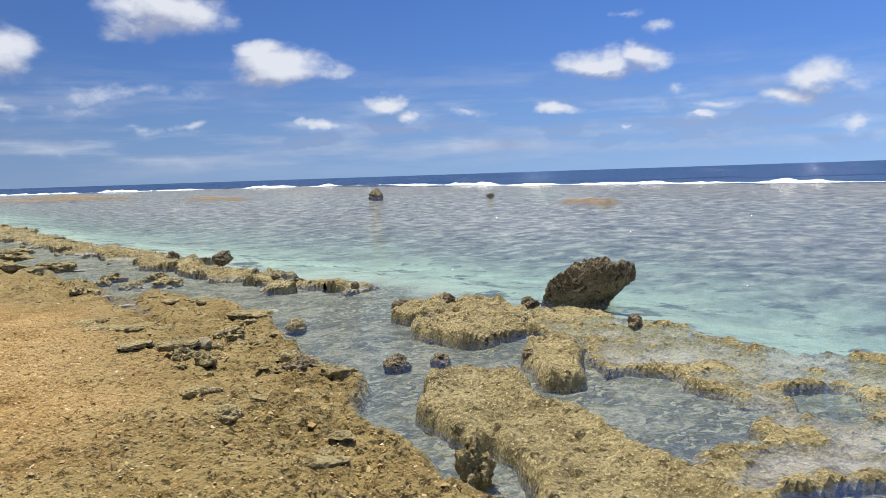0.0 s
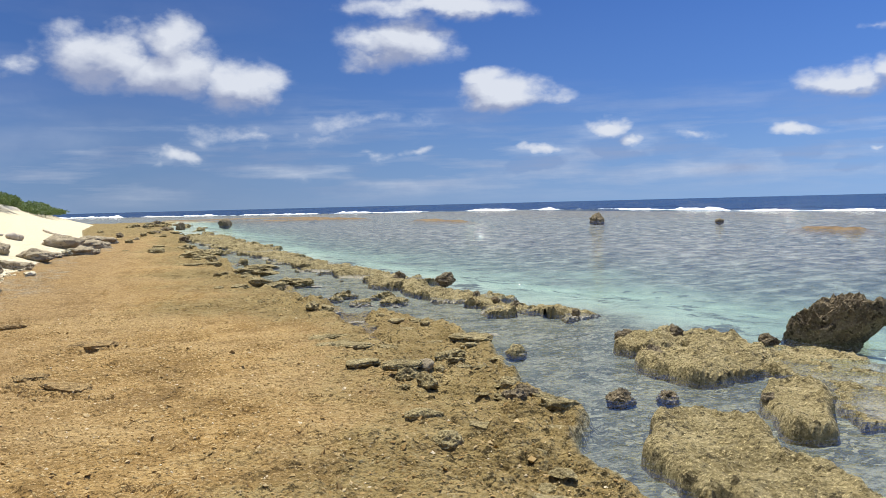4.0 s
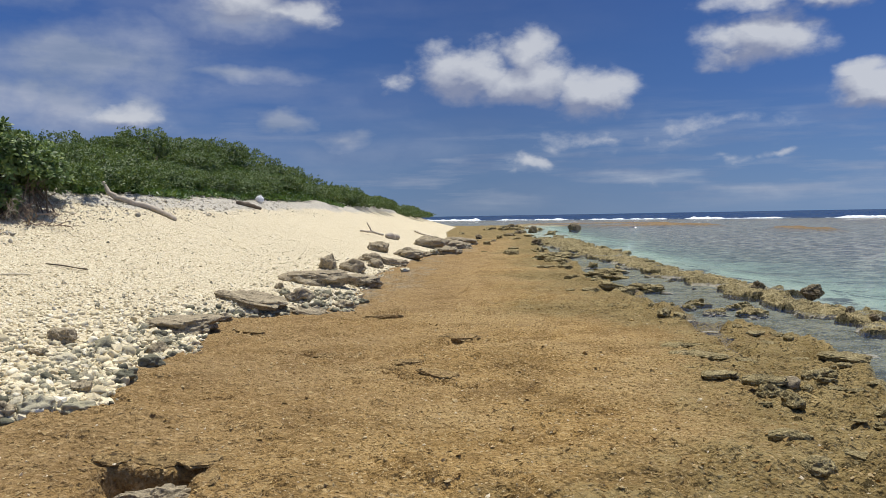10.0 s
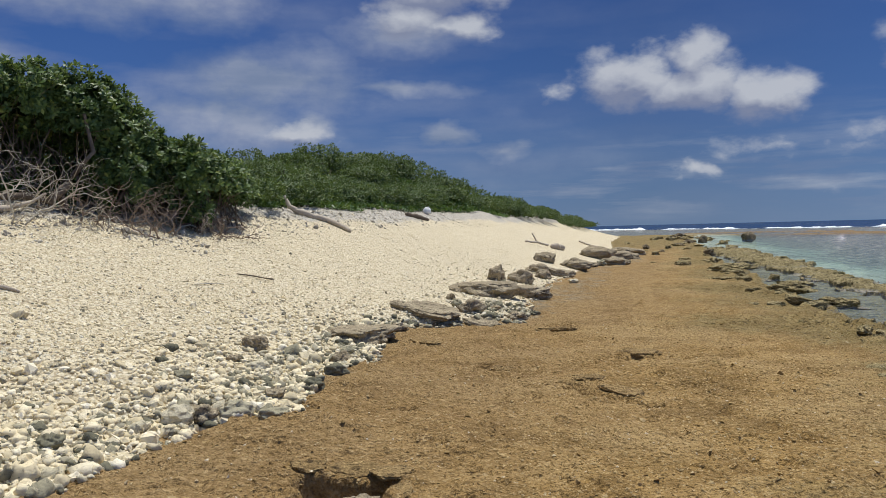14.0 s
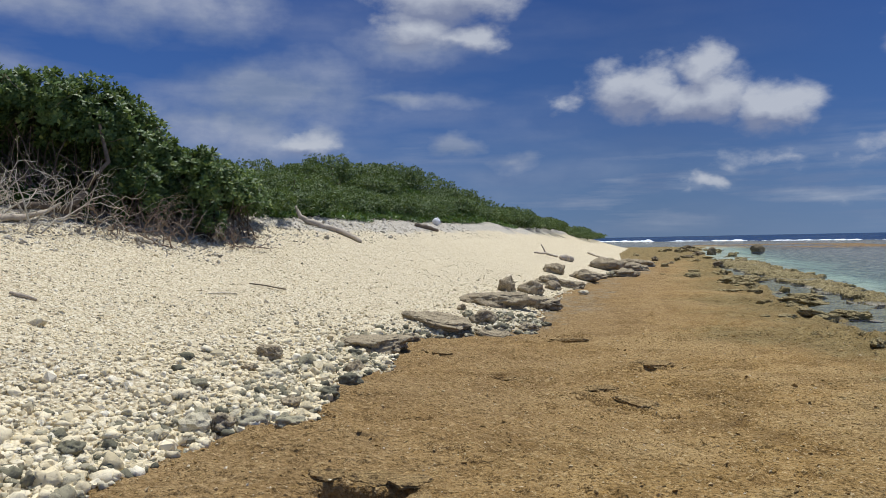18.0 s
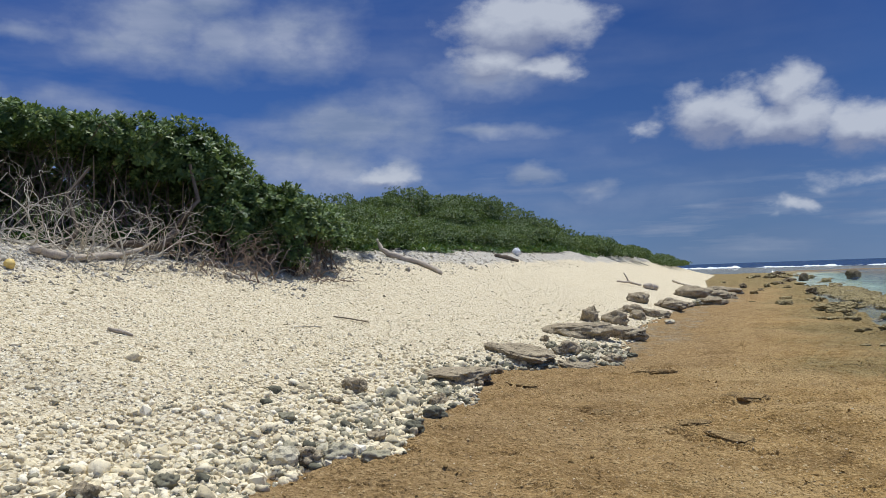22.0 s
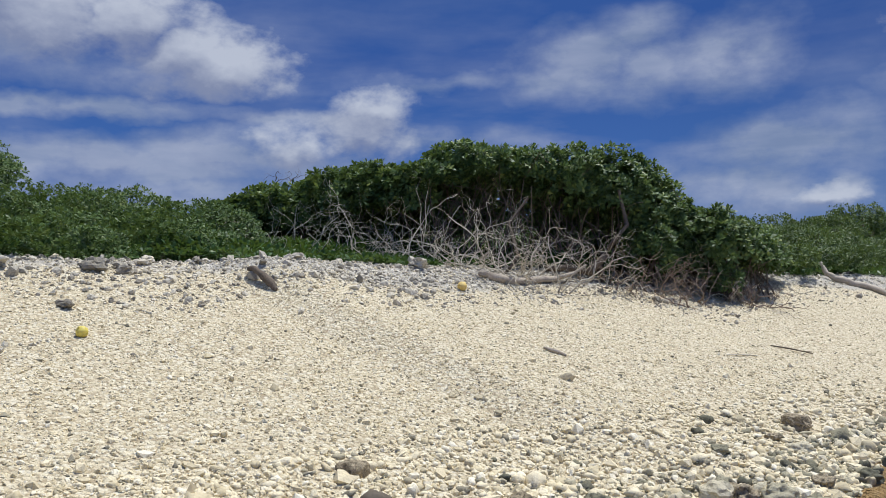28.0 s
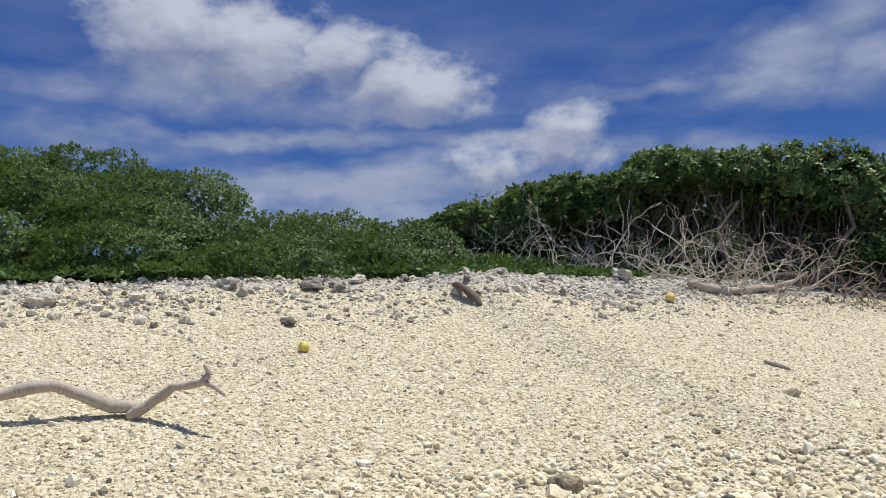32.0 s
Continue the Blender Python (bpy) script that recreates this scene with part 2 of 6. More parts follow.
def value_noise(x, y, seed=0):
    ix, iy = np.floor(x), np.floor(y)
    fx, fy = x - ix, y - iy
    fx, fy = fx * fx * (3 - 2 * fx), fy * fy * (3 - 2 * fy)
    a = lattice(ix, iy, seed) * (1 - fx) + lattice(ix + 1, iy, seed) * fx
    b = lattice(ix, iy + 1, seed) * (1 - fx) + lattice(ix + 1, iy + 1, seed) * fx
    return (a * (1 - fy) + b * fy) * 2 - 1


def fbm(x, y, size, octaves=4, seed=0, gain=0.5):
    """Noise in -1..1 whose largest lumps are size metres across."""
    total, amp, k, norm = 0.0, 1.0, 1.0 / size, 0.0
    for o in range(octaves):
        total = total + amp * value_noise(x * k + 13.7 * o, y * k - 7.3 * o, seed + o)
        norm += amp
        amp *= gain
        k *= 2.03
    return total / norm


def smooth(v, lo, hi):
    u = np.clip((v - lo) / (hi - lo), 0, 1)
    return u * u * (3 - 2 * u)


def chain(x, y, links):
    """Signed distance to a chain of tapered links (x0, y0, x1, y1, r0, r1)."""
    best = np.full(np.shape(x), 1e9)
    for x0, y0, x1, y1, r0, r1 in links:
        dx, dy = x1 - x0, y1 - y0
        u = np.clip(((x - x0) * dx + (y - y0) * dy) / max(dx * dx + dy * dy, 1e-9), 0, 1)
        best = np.minimum(best, np.hypot(x - x0 - u * dx, y - y0 - u * dy) - (r0 + (r1 - r0) * u))
    return best


def mesh_object(name, verts, faces, material, parent=None, smooth_faces=False, label=""):
    """One mesh from numpy arrays: verts n x 3, faces n x 3 or n x 4."""
    me = bpy.data.meshes.new(name)
    verts, faces = np.asarray(verts, np.float32), np.asarray(faces, np.int32)
    n, k = faces.shape
    me.vertices.add(len(verts))
    me.vertices.foreach_set("co", verts.ravel())
    me.loops.add(n * k)
    me.loops.foreach_set("vertex_index", faces.ravel())
    me.polygons.add(n)
    me.polygons.foreach_set("loop_start", np.arange(n, dtype=np.int32) * k)
    me.polygons.foreach_set("use_smooth", np.full(n, smooth_faces))
    me.update(calc_edges=True)
    me.materials.append(material)
    ob = new(name, me)
    if parent is not None:
        ob.parent = parent
    if label:
        tagged(ob, label)
    return ob


def mask_layer(me, name, values):
    layer = me.attributes.new(name, "FLOAT", "POINT")
    layer.data.foreach_set("value", np.asarray(values, np.float32))


# ------------------------------------------------------------------ lie of the land
FOOT_Y = np.array([-60, -20, 0, 2.6, 5.1, 6.3, 6.9, 8.4, 9.8, 12, 13.2, 14, 20, 25, 32, 43, 60, 79, 112, 122, 132, 145, 170])
FOOT_X = np.array([-22, -8.6, -4.1, -3.5, -2.98, -2.8, -2.1, -2.3, -1.95, -2.2, -1.9, -0.2, 0.3, 1.2, 2.5, 4.4, 6.2, 8.0, 12.5, 13, 6, -25, -120])
EDGE_Y = np.array([-40, -5, 0, 2.3, 3.1, 3.9, 4.55, 5.0, 5.6, 6.3, 8.0, 10.4, 12, 13, 15.4, 20, 33, 46, 56, 82, 112, 124, 132, 142, 160])
EDGE_X = np.array([-6, 2.0, 3.0, 3.3, 3.4, 3.6, 4.05, 4.45, 4.7, 4.6, 5.35, 6.1, 5.9, 5.5, 5.9, 6.2, 7.8, 9.9, 11.9, 15.9, 22, 25, 12, -30, -150])
SLOPE_S = np.array([-2, 0, 2, 4, 6, 7.2, 9, 14, 25, 60])
SLOPE_Z = np.array([0, 0.02, 0.52, 1.12, 1.82, 2.3, 2.38, 2.4, 2.6, 3.0])
REEF_Y = np.array([-300, -50, 25, 52, 80, 150, 227, 320, 400, 800, 4900])
REEF_X = np.array([40, 64, 72, 80, 84, 106, 71, 30, -5, -180, -1980])
HOLLOWS = [(-1.38, 5.06, -1.02, 5.0, 0.17, 0.15, 0.24), (-1.3, 4.72, -1.05, 4.7, 0.2, 0.17, 0.1), (-0.17, 12.2, 0.05, 12.15, 0.07, 0.05, 0.1), (-1.75, 11.25, -1.04, 10.55, 0.03, 0.05, 0.06), (-1.62, 5.5, -0.98, 5.56, 0.012, 0.02, 0.05), (1.1, 10.15, 1.95, 9.95, 0.15, 0.12, 0.14),
           (0.35, 8.5, 0.55, 8.2, 0.09, 0.08, 0.12), (0.55, 8.1, 1.1, 7.55, 0.08, 0.06, 0.11), (-0.6, 9.6, -0.3, 9.4, 0.1, 0.07, 0.1), (-0.6, 12.9, -0.1, 12.8, 0.12, 0.08, 0.1), (0.2, 13.6, 0.7, 13.5, 0.12, 0.1, 0.12)]


POOLS = [(5.7, 13.4, 4.85, 10.4, 0.3, 0.2), (4.85, 10.4, 4.6, 9.2, 0.2, 0.12), (6.0, 17, 5.7, 13.4, 0.45, 0.3), (7.0, 22, 6.0, 17, 0.3, 0.45)]
BARS = [(42, 70, 45, 84, 1.5, 2.5), (46, 108, 49, 142, 2.5, 4), (26, 128, 46, 110, 3.5, 2.0), (30, 150, 52, 150, 3, 3), (38, 26, 39.5, 29, 0.8, 0.8)]


def inland(x, y):
    return (np.interp(y, FOOT_Y, FOOT_X) + (0.18 - 0.14 * smooth(y, 22, 40)) * fbm(y, y * 0, 1.3, 3, 5) - x) * 0.985


def upslope(x, y):
    """Distance up the beach, from an even line in place of the jagged foot."""
    s = inland(x, y)
    k = smooth(s, 0.3, 2.5) * smooth(y, 11, 12) * smooth(y, 27, 24)
    even = (np.interp(y, [11, 12, 14, 17, 20, 25, 27], [-2.1, -1.9, -1.5, -0.6, 0.1, 1.2, 1.6]) - x) * 0.985
    return s * (1 - k) + even * k


def seaward(x, y):
    return x - np.interp(y, EDGE_Y, EDGE_X) - 0.28 * fbm(x, y, 1.1, 4, 9)


# crest of the dune: x, y, rise over the plateau, half width
CREST = [(-22, 12, 0.9, 6), (-15.5, 33, 1.2, 6), (-13.0, 39, 1.5, 6), (-12.6, 44.3, 2.6, 6), (-11.7, 48.6, 3.1, 6.5), (-10.0, 53.0, 2.6, 5.5), (-9.2, 56.4, 1.6, 5), (-7.8, 61.5, 1.3, 5),
         (-6.2, 65.8, 1.0, 4.5), (-5.0, 71.8, 1.3, 4.5), (-2.7, 78.0, 1.05, 4), (0.9, 88, 0.8, 4), (3.6, 96, 0.4, 3.5), (7, 104, 0.0, 3)]


def ridge(x, y):
    best = np.zeros(np.shape(x))
    for (x0, y0, h0, w0), (x1, y1, h1, w1) in zip(CREST, CREST[1:]):
        dx, dy = x1 - x0, y1 - y0
        u = np.clip(((x - x0) * dx + (y - y0) * dy) / (dx * dx + dy * dy), 0, 1)
        d = np.hypot(x - x0 - u * dx, y - y0 - u * dy)
        best = np.maximum(best, (h0 + (h1 - h0) * u) * np.exp(-(d / (w0 + (w1 - w0) * u)) ** 2))
    return best


def height(x, y, fine=True):
    s, w = inland(x, y), seaward(x, y)
    out = x - np.interp(y, REEF_Y, REEF_X)
    # beach, berm and dune
    z = np.interp(upslope(x, y), SLOPE_S, SLOPE_Z)
    z = z + smooth(s, 0.5, 3) * 0.03 * fbm(x, y, 2.5, 4, 21) + smooth(s, 6.0, 7.5) * 0.12 * fbm(x, y, 1.2, 4, 22)
    z = z + ridge(x, y) * smooth(s, 5.0, 10.0)
    # worn rock flat, lower and rougher towards its sea edge
    flat = 0.035 * fbm(x, y, 3.0, 3, 31) - 0.1 * smooth(w, -2.6, 0.0) + 0.05 * smooth(w, -2.6, -0.6) * fbm(x, y, 0.5, 4, 34)
    flat = flat + 0.03 * np.maximum(0, fbm(x, y, 0.9, 4, 33) - 0.15)
    if fine:
        flat = flat + 0.03 * fbm(x, y, 0.15, 3, 32, 0.7) + 0.085 * np.maximum(0, fbm(x, y, 0.4, 4, 30, 0.65) - 0.08) - 0.05 * smooth(np.abs(fbm(x, y, 1.4, 4, 36)), 0.05, 0.0) * smooth(fbm(x, y, 2.2, 2, 37), 0.25, 0.5)
    if fine:
        flat = flat - 0.035 * smooth(fbm(x, y, 0.32, 3, 25, 0.6), 0.3, 0.45) * smooth(fbm(x, y, 1.6, 3, 24), -0.1, 0.3) + 0.022 * smooth(fbm(x, y, 0.2, 3, 23, 0.6), 0.25, 0.5)
    steps = fbm(x * 0.8 + y * 0.25, y, 2.3, 4, 29, 0.55)
    flat = flat + 0.03 * (smooth(steps, -0.12, -0.08) + smooth(steps, 0.1, 0.13) + smooth(steps, 0.3, 0.33)) - 0.03
    for x0, y0, x1, y1, r0, r1, d in HOLLOWS:
        flat = flat - d * smooth(-chain(x, y, [(x0, y0, x1, y1, r0, r1)]) + 0.05 * fbm(x, y, 0.3, 3, 35), -0.02, 0.035)
    flat = np.maximum(flat, -0.32 + 0.05 * fbm(x, y, 0.2, 3, 27))
    fringe = smooth(w + 0.5 * fbm(x, y, 0.8, 3, 28), -1.9, -0.5)
    flat = flat + fringe * (0.24 * np.maximum(0, fbm(x, y, 0.6, 5, 38, 0.6) - 0.1) + 0.085 * fbm(x, y, 0.17, 4, 39, 0.7))
    flat = flat - 0.18 * smooth(-chain(x, y, POOLS) + 0.3 * fbm(x, y, 0.7, 4, 40), -0.1, 0.12) * smooth(w, 0.6, 0.0)
    z = z + flat * smooth(s, 0.35, -0.1)
    # sand bottom, reef bottom, reef crest, deep water
    bed = -0.25 - 0.45 * smooth(w, 3.4, 8) + 0.035 * fbm(x, y, 0.8, 4, 41) + 0.025 * fbm(x, y, 0.16, 3, 47)
    coral = smooth(w + 2.5 * fbm(x, y, 7, 3, 42), 7, 16)
    bed = bed + coral * (0.18 + 0.12 * fbm(x, y, 1.7, 4, 43))
    crest = smooth(out + 6 * fbm(x, y, 14, 3, 44), -34, -12)
    bed = bed + crest * (0.26 + 0.1 * fbm(x, y, 5, 4, 45))
    bed = bed + 0.42 * smooth(-chain(x, y, BARS) + 1.6 * fbm(x, y, 5, 4, 46), -1.0, 1.2)
    bed = bed - 0.8 * smooth(out, -5, 30)
    edge = smooth(w, 0.0, 0.16)
    z = z * (1 - edge) + bed * edge
    return z


# ------------------------------------------------------------------ materials
def material(name):
    m = bpy.data.materials.new(name)
    m.use_nodes = True
    m.node_tree.nodes.clear()
    return m


class Graph:
    """Small wrapper for writing node graphs."""

    def __init__(self, name):
        self.m = material(name)
        self.t = self.m.node_tree

    def node(self, kind, **inputs):
        n = self.t.nodes.new(kind)
        for k, v in inputs.items():
            self.put(n.inputs[k.replace("_", " ")], v)
        return n

    def put(self, socket, v):
        if isinstance(v, bpy.types.NodeSocket):
            self.t.links.new(v, socket)
        else:
            socket.default_value = v

    def position(self, scale=(1, 1, 1)):
        n = self.t.nodes.new("ShaderNodeNewGeometry")
        mp = self.t.nodes.new("ShaderNodeMapping")
        mp.inputs["Scale"].default_value = scale
        self.t.links.new(n.outputs["Position"], mp.inputs[0])
        return mp.outputs[0]

    def local(self, scale=(1, 1, 1)):
        n = self.t.nodes.new("ShaderNodeTexCoord")
        mp = self.t.nodes.new("ShaderNodeMapping")
        mp.inputs["Scale"].default_value = scale
        self.t.links.new(n.outputs["Object"], mp.inputs[0])
        return mp.outputs[0]

    def noise(self, vec, scale, detail=4, rough=0.55):
        n = self.node("ShaderNodeTexNoise", Vector=vec, Scale=scale, Detail=detail, Roughness=rough)
        return n.outputs["Fac"]

    def voronoi(self, vec, scale, out="Distance", feature="F1"):
        n = self.t.nodes.new("ShaderNodeTexVoronoi")
        n.feature = feature
        self.put(n.inputs["Vector"], vec)
        n.inputs["Scale"].default_value = scale
        return n.outputs[out]

    def math(self, op, a, b=0.0, c=0.0, clamp=False):
        n = self.t.nodes.new("ShaderNodeMath")
        n.operation, n.use_clamp = op, clamp
        for socket, v in zip(n.inputs, (a, b, c)):
            self.put(socket, v)
        return n.outputs[0]

    def span(self, v, lo, hi, a=0.0, b=1.0):
        n = self.t.nodes.new("ShaderNodeMapRange")
        n.interpolation_type = "SMOOTHSTEP"
        self.put(n.inputs["Value"], v)
        for k, val in (("From Min", lo), ("From Max", hi), ("To Min", a), ("To Max", b)):
            n.inputs[k].default_value = val
        return n.outputs["Result"]

    def mix(self, fac, a, b, blend="MIX"):
        n = self.t.nodes.new("ShaderNodeMix")
        n.data_type, n.blend_type = "RGBA", blend
        self.put(n.inputs["Factor"], fac)
        self.put(n.inputs["A"], a if isinstance(a, bpy.types.NodeSocket) else (*a, 1))
        self.put(n.inputs["B"], b if isinstance(b, bpy.types.NodeSocket) else (*b, 1))
        return n.outputs["Result"]

    def ramp(self, fac, *stops):
        n = self.t.nodes.new("ShaderNodeValToRGB")
        self.put(n.inputs["Fac"], fac)
        while len(n.color_ramp.elements) < len(stops):
            n.color_ramp.elements.new(0.5)
        for e, (p, c) in zip(n.color_ramp.elements, stops):
            e.position, e.color = p, (*c, 1)
        return n.outputs["Color"]

    def layer(self, name):
        n = self.t.nodes.new("ShaderNodeAttribute")
        n.attribute_name = name
        return n.outputs["Fac"]

    def random(self):
        return self.t.nodes.new("ShaderNodeObjectInfo").outputs["Random"]

    def island(self):
        return self.t.nodes.new("ShaderNodeNewGeometry").outputs["Random Per Island"]

    def bump(self, h, strength, distance, normal=None):
        n = self.node("ShaderNodeBump", Height=h, Strength=strength, Distance=distance)
        if normal is not None:
            self.put(n.inputs["Normal"], normal)
        return n.outputs["Normal"]

    def surface(self, colour, rough=0.85, normal=None, spec=0.3, extra=None):
        b = self.t.nodes.new("ShaderNodeBsdfPrincipled")
        self.put(b.inputs["Base Color"], colour if isinstance(colour, bpy.types.NodeSocket) else (*colour, 1))
        self.put(b.inputs["Roughness"], rough)
        self.put(b.inputs["Specular IOR Level"], spec)
        if normal is not None:
            self.put(b.inputs["Normal"], normal)
        for k, v in (extra or {}).items():
            self.put(b.inputs[k], v)
        o = self.t.nodes.new("ShaderNodeOutputMaterial")
        self.t.links.new(b.outputs[0], o.inputs[0])
        return self.m


def ground_material():
    g = Graph("shore_ground")
    p = g.position()
    big, mid = g.noise(p, 0.45, 5), g.noise(p, 2.6, 5)
    grain, crumb = g.noise(p, 38, 4, 0.65), g.voronoi(p, 26)
    crumb2 = g.voronoi(p, 60, "Color")
    # ochre rock flat with tan crumbs and brown films
    rock = g.ramp(mid, (0.25, (0.215, 0.126, 0.038)), (0.5, (0.37, 0.234, 0.08)), (0.75, (0.485, 0.322, 0.125)))
    rock = g.mix(g.span(big, 0.42, 0.62), rock, g.mix(0.5, rock, (0.46, 0.33, 0.155)))
    patch = g.noise(p, 0.9, 6, 0.62)
    rock = g.mix(g.span(patch, 0.52, 0.36, 0.0, 0.55), rock, (0.175, 0.107, 0.036))
    speck = g.noise(p, 14, 5, 0.7)
    rock = g.mix(g.span(speck, 0.56, 0.68), rock, (0.56, 0.395, 0.175))
    rock = g.mix(g.span(speck, 0.44, 0.33), rock, (0.2, 0.125, 0.043))
    rock = g.mix(g.span(grain, 0.55, 0.7), rock, (0.61, 0.455, 0.235))
    rock = g.mix(g.span(grain, 0.46, 0.34), rock, (0.12, 0.072, 0.023))
    rock = g.mix(g.math("MULTIPLY", g.layer("dry"), 0.5), rock, g.ramp(speck, (0.35, (0.15, 0.09, 0.036)), (0.5, (0.265, 0.17, 0.074)), (0.66, (0.42, 0.29, 0.145))))
    olive = g.ramp(mid, (0.25, (0.128, 0.09, 0.031)), (0.5, (0.26, 0.188, 0.071)), (0.75, (0.385, 0.287, 0.122)))
    olive = g.mix(g.span(speck, 0.49, 0.38), olive, (0.06, 0.044, 0.015))
    olive = g.mix(g.span(speck, 0.55, 0.7), olive, (0.25, 0.2, 0.09))
    olive = g.mix(g.span(grain, 0.54, 0.72), olive, (0.34, 0.28, 0.15))
    wet = g.math("ADD", g.layer("algae"), g.math("MULTIPLY", g.math("SUBTRACT", mid, 0.5), 1.1))
    rock = g.mix(g.span(wet, 0.2, 0.95), rock, olive)
    stone = g.ramp(speck, (0.34, (0.14, 0.108, 0.065)), (0.5, (0.28, 0.225, 0.14)), (0.68, (0.42, 0.345, 0.225)))
    rock = g.mix(g.span(g.math("ADD", g.layer("greystone"), g.math("MULTIPLY", g.math("SUBTRACT", mid, 0.5), 1.2)), 0.3, 0.7), rock, stone)
    # coral shingle, grey and weathered near the berm
    cell = g.voronoi(p, 24, "Color")
    sepc = g.node("ShaderNodeSeparateColor", Color=cell).outputs[0]
    shingle = g.ramp(sepc, (0.0, (0.56, 0.47, 0.3)), (0.5, (0.69, 0.6, 0.405)), (1.0, (0.76, 0.69, 0.51)))
    shingle = g.mix(g.span(g.voronoi(p, 24), 0.45, 0.8), shingle, (0.43, 0.35, 0.22))
    grey = g.ramp(sepc, (0.0, (0.28, 0.255, 0.205)), (0.5, (0.45, 0.412, 0.34)), (1.0, (0.64, 0.585, 0.47)))
    berm = g.math("ADD", g.layer("berm"), g.math("MULTIPLY", g.math("SUBTRACT", mid, 0.5), 1.2))
    shingle = g.mix(g.span(berm, 0.3, 0.75), shingle, grey)
    col = g.mix(g.span(g.layer("beach"), 0.35, 0.65), rock, shingle)
    # near-black to dark brown ground under the shrubs behind the crest
    col = g.mix(g.layer("backshore"), col, g.ramp(grain, (0.3, (0.02, 0.022, 0.01)), (0.7, (0.07, 0.06, 0.03))))
    # sea bottom: pale sand near the rocks, brown reef further out
    sand = g.ramp(g.noise(p, 1.3, 5), (0.3, (0.3, 0.33, 0.255)), (0.55, (0.45, 0.485, 0.38)), (0.8, (0.6, 0.62, 0.49)))
    sand = g.mix(g.span(g.noise(p, 1.1, 6, 0.7), 0.53, 0.62), sand, (0.12, 0.12, 0.09))
    reef = g.ramp(g.noise(p, 1.5, 6, 0.7), (0.34, (0.045, 0.042, 0.034)), (0.5, (0.2, 0.182, 0.148)), (0.68, (0.5, 0.46, 0.375)))
    bed = g.mix(g.layer("reef"), sand, reef)
    bed = g.mix(g.layer("crest"), bed, g.ramp(mid, (0.3, (0.13, 0.085, 0.04)), (0.7, (0.3, 0.2, 0.1))))
    bed = g.mix(g.layer("deep"), bed, (0.006, 0.03, 0.075))
    warp = g.node("ShaderNodeVectorMath")
    warp.operation = "MULTIPLY_ADD"
    g.put(warp.inputs[0], g.node("ShaderNodeTexNoise", Vector=p, Scale=5.0, Detail=3.0).outputs["Color"])
    warp.inputs[1].default_value = (0.55, 0.55, 0)
    g.put(warp.inputs[2], g.position((1.0, 1.5, 0.0)))
    cob = g.node("ShaderNodeSeparateColor", Color=g.voronoi(warp.outputs[0], 10, "Color")).outputs[0]
    cobble = g.ramp(cob, (0.0, (0.1, 0.105, 0.07)), (0.5, (0.215, 0.215, 0.145)), (1.0, (0.42, 0.4, 0.28)))
    gap = g.voronoi(warp.outputs[0], 10, "Distance", "DISTANCE_TO_EDGE")
    cobble = g.mix(g.span(gap, 0.18, 0.0), cobble, (0.1, 0.1, 0.066))
    cobble = g.mix(g.span(g.noise(p, 2.2, 6, 0.7), 0.44, 0.62), cobble, g.ramp(g.noise(p, 16, 5, 0.7), (0.35, (0.15, 0.15, 0.1)), (0.65, (0.44, 0.42, 0.29))))
    bed = g.mix(g.layer("channel"), bed, cobble)
    col = g.mix(g.layer("sea"), col, bed)
    h = g.math("ADD", g.math("ADD", g.math("MULTIPLY", grain, 0.6), g.math("MULTIPLY", speck, 0.9)), g.math("MULTIPLY", g.math("SUBTRACT", 1.0, crumb), 0.5))
    h = g.math("MULTIPLY", h, g.span(g.layer("beach"), 0.3, 0.7, 1.0, 0.6))
    return g.surface(col, 0.9, g.bump(h, 1.0, 0.055), 0.15)


def coral_rock_material(name, dark, mid_c, light, relief=0.06):
    g = Graph(name)
    p = g.position()
    a, b = g.noise(p, 3.2, 6, 0.62), g.noise(p, 40, 5, 0.72)
    pits = g.voronoi(p, 26)
    col = g.ramp(a, (0.28, dark), (0.5, mid_c), (0.75, light))
    col = g.mix(g.span(b, 0.52, 0.68), col, tuple(min(1, c * 1.35) for c in light))
    col = g.mix(g.span(b, 0.46, 0.3), col, tuple(c * 0.45 for c in dark))
    # crevice shade put into the colour as dark noise patches
    col = g.mix(g.span(g.noise(p, 11, 4, 0.65), 0.46, 0.34), col, tuple(c * 0.55 for c in dark))
    deepness = g.node("ShaderNodeSeparateXYZ", Vector=p).outputs[2]
    silt = g.span(g.math("ADD", deepness, g.math("MULTIPLY", a, 0.05)), WATER + 0.02, WATER - 0.04)
    facing = g.node("ShaderNodeSeparateXYZ", Vector=g.t.nodes.new("ShaderNodeNewGeometry").outputs["Normal"]).outputs[2]
    silt = g.math("MULTIPLY", silt, g.span(facing, 0.35, 0.8))
    col = g.mix(silt, col, g.ramp(b, (0.3, (0.44, 0.37, 0.26)), (0.7, (0.62, 0.53, 0.39))))
    h = g.math("ADD", b, g.math("MULTIPLY", pits, 0.8))
    return g.surface(col, 0.85, g.bump(h, 1.0, relief), 0.25)


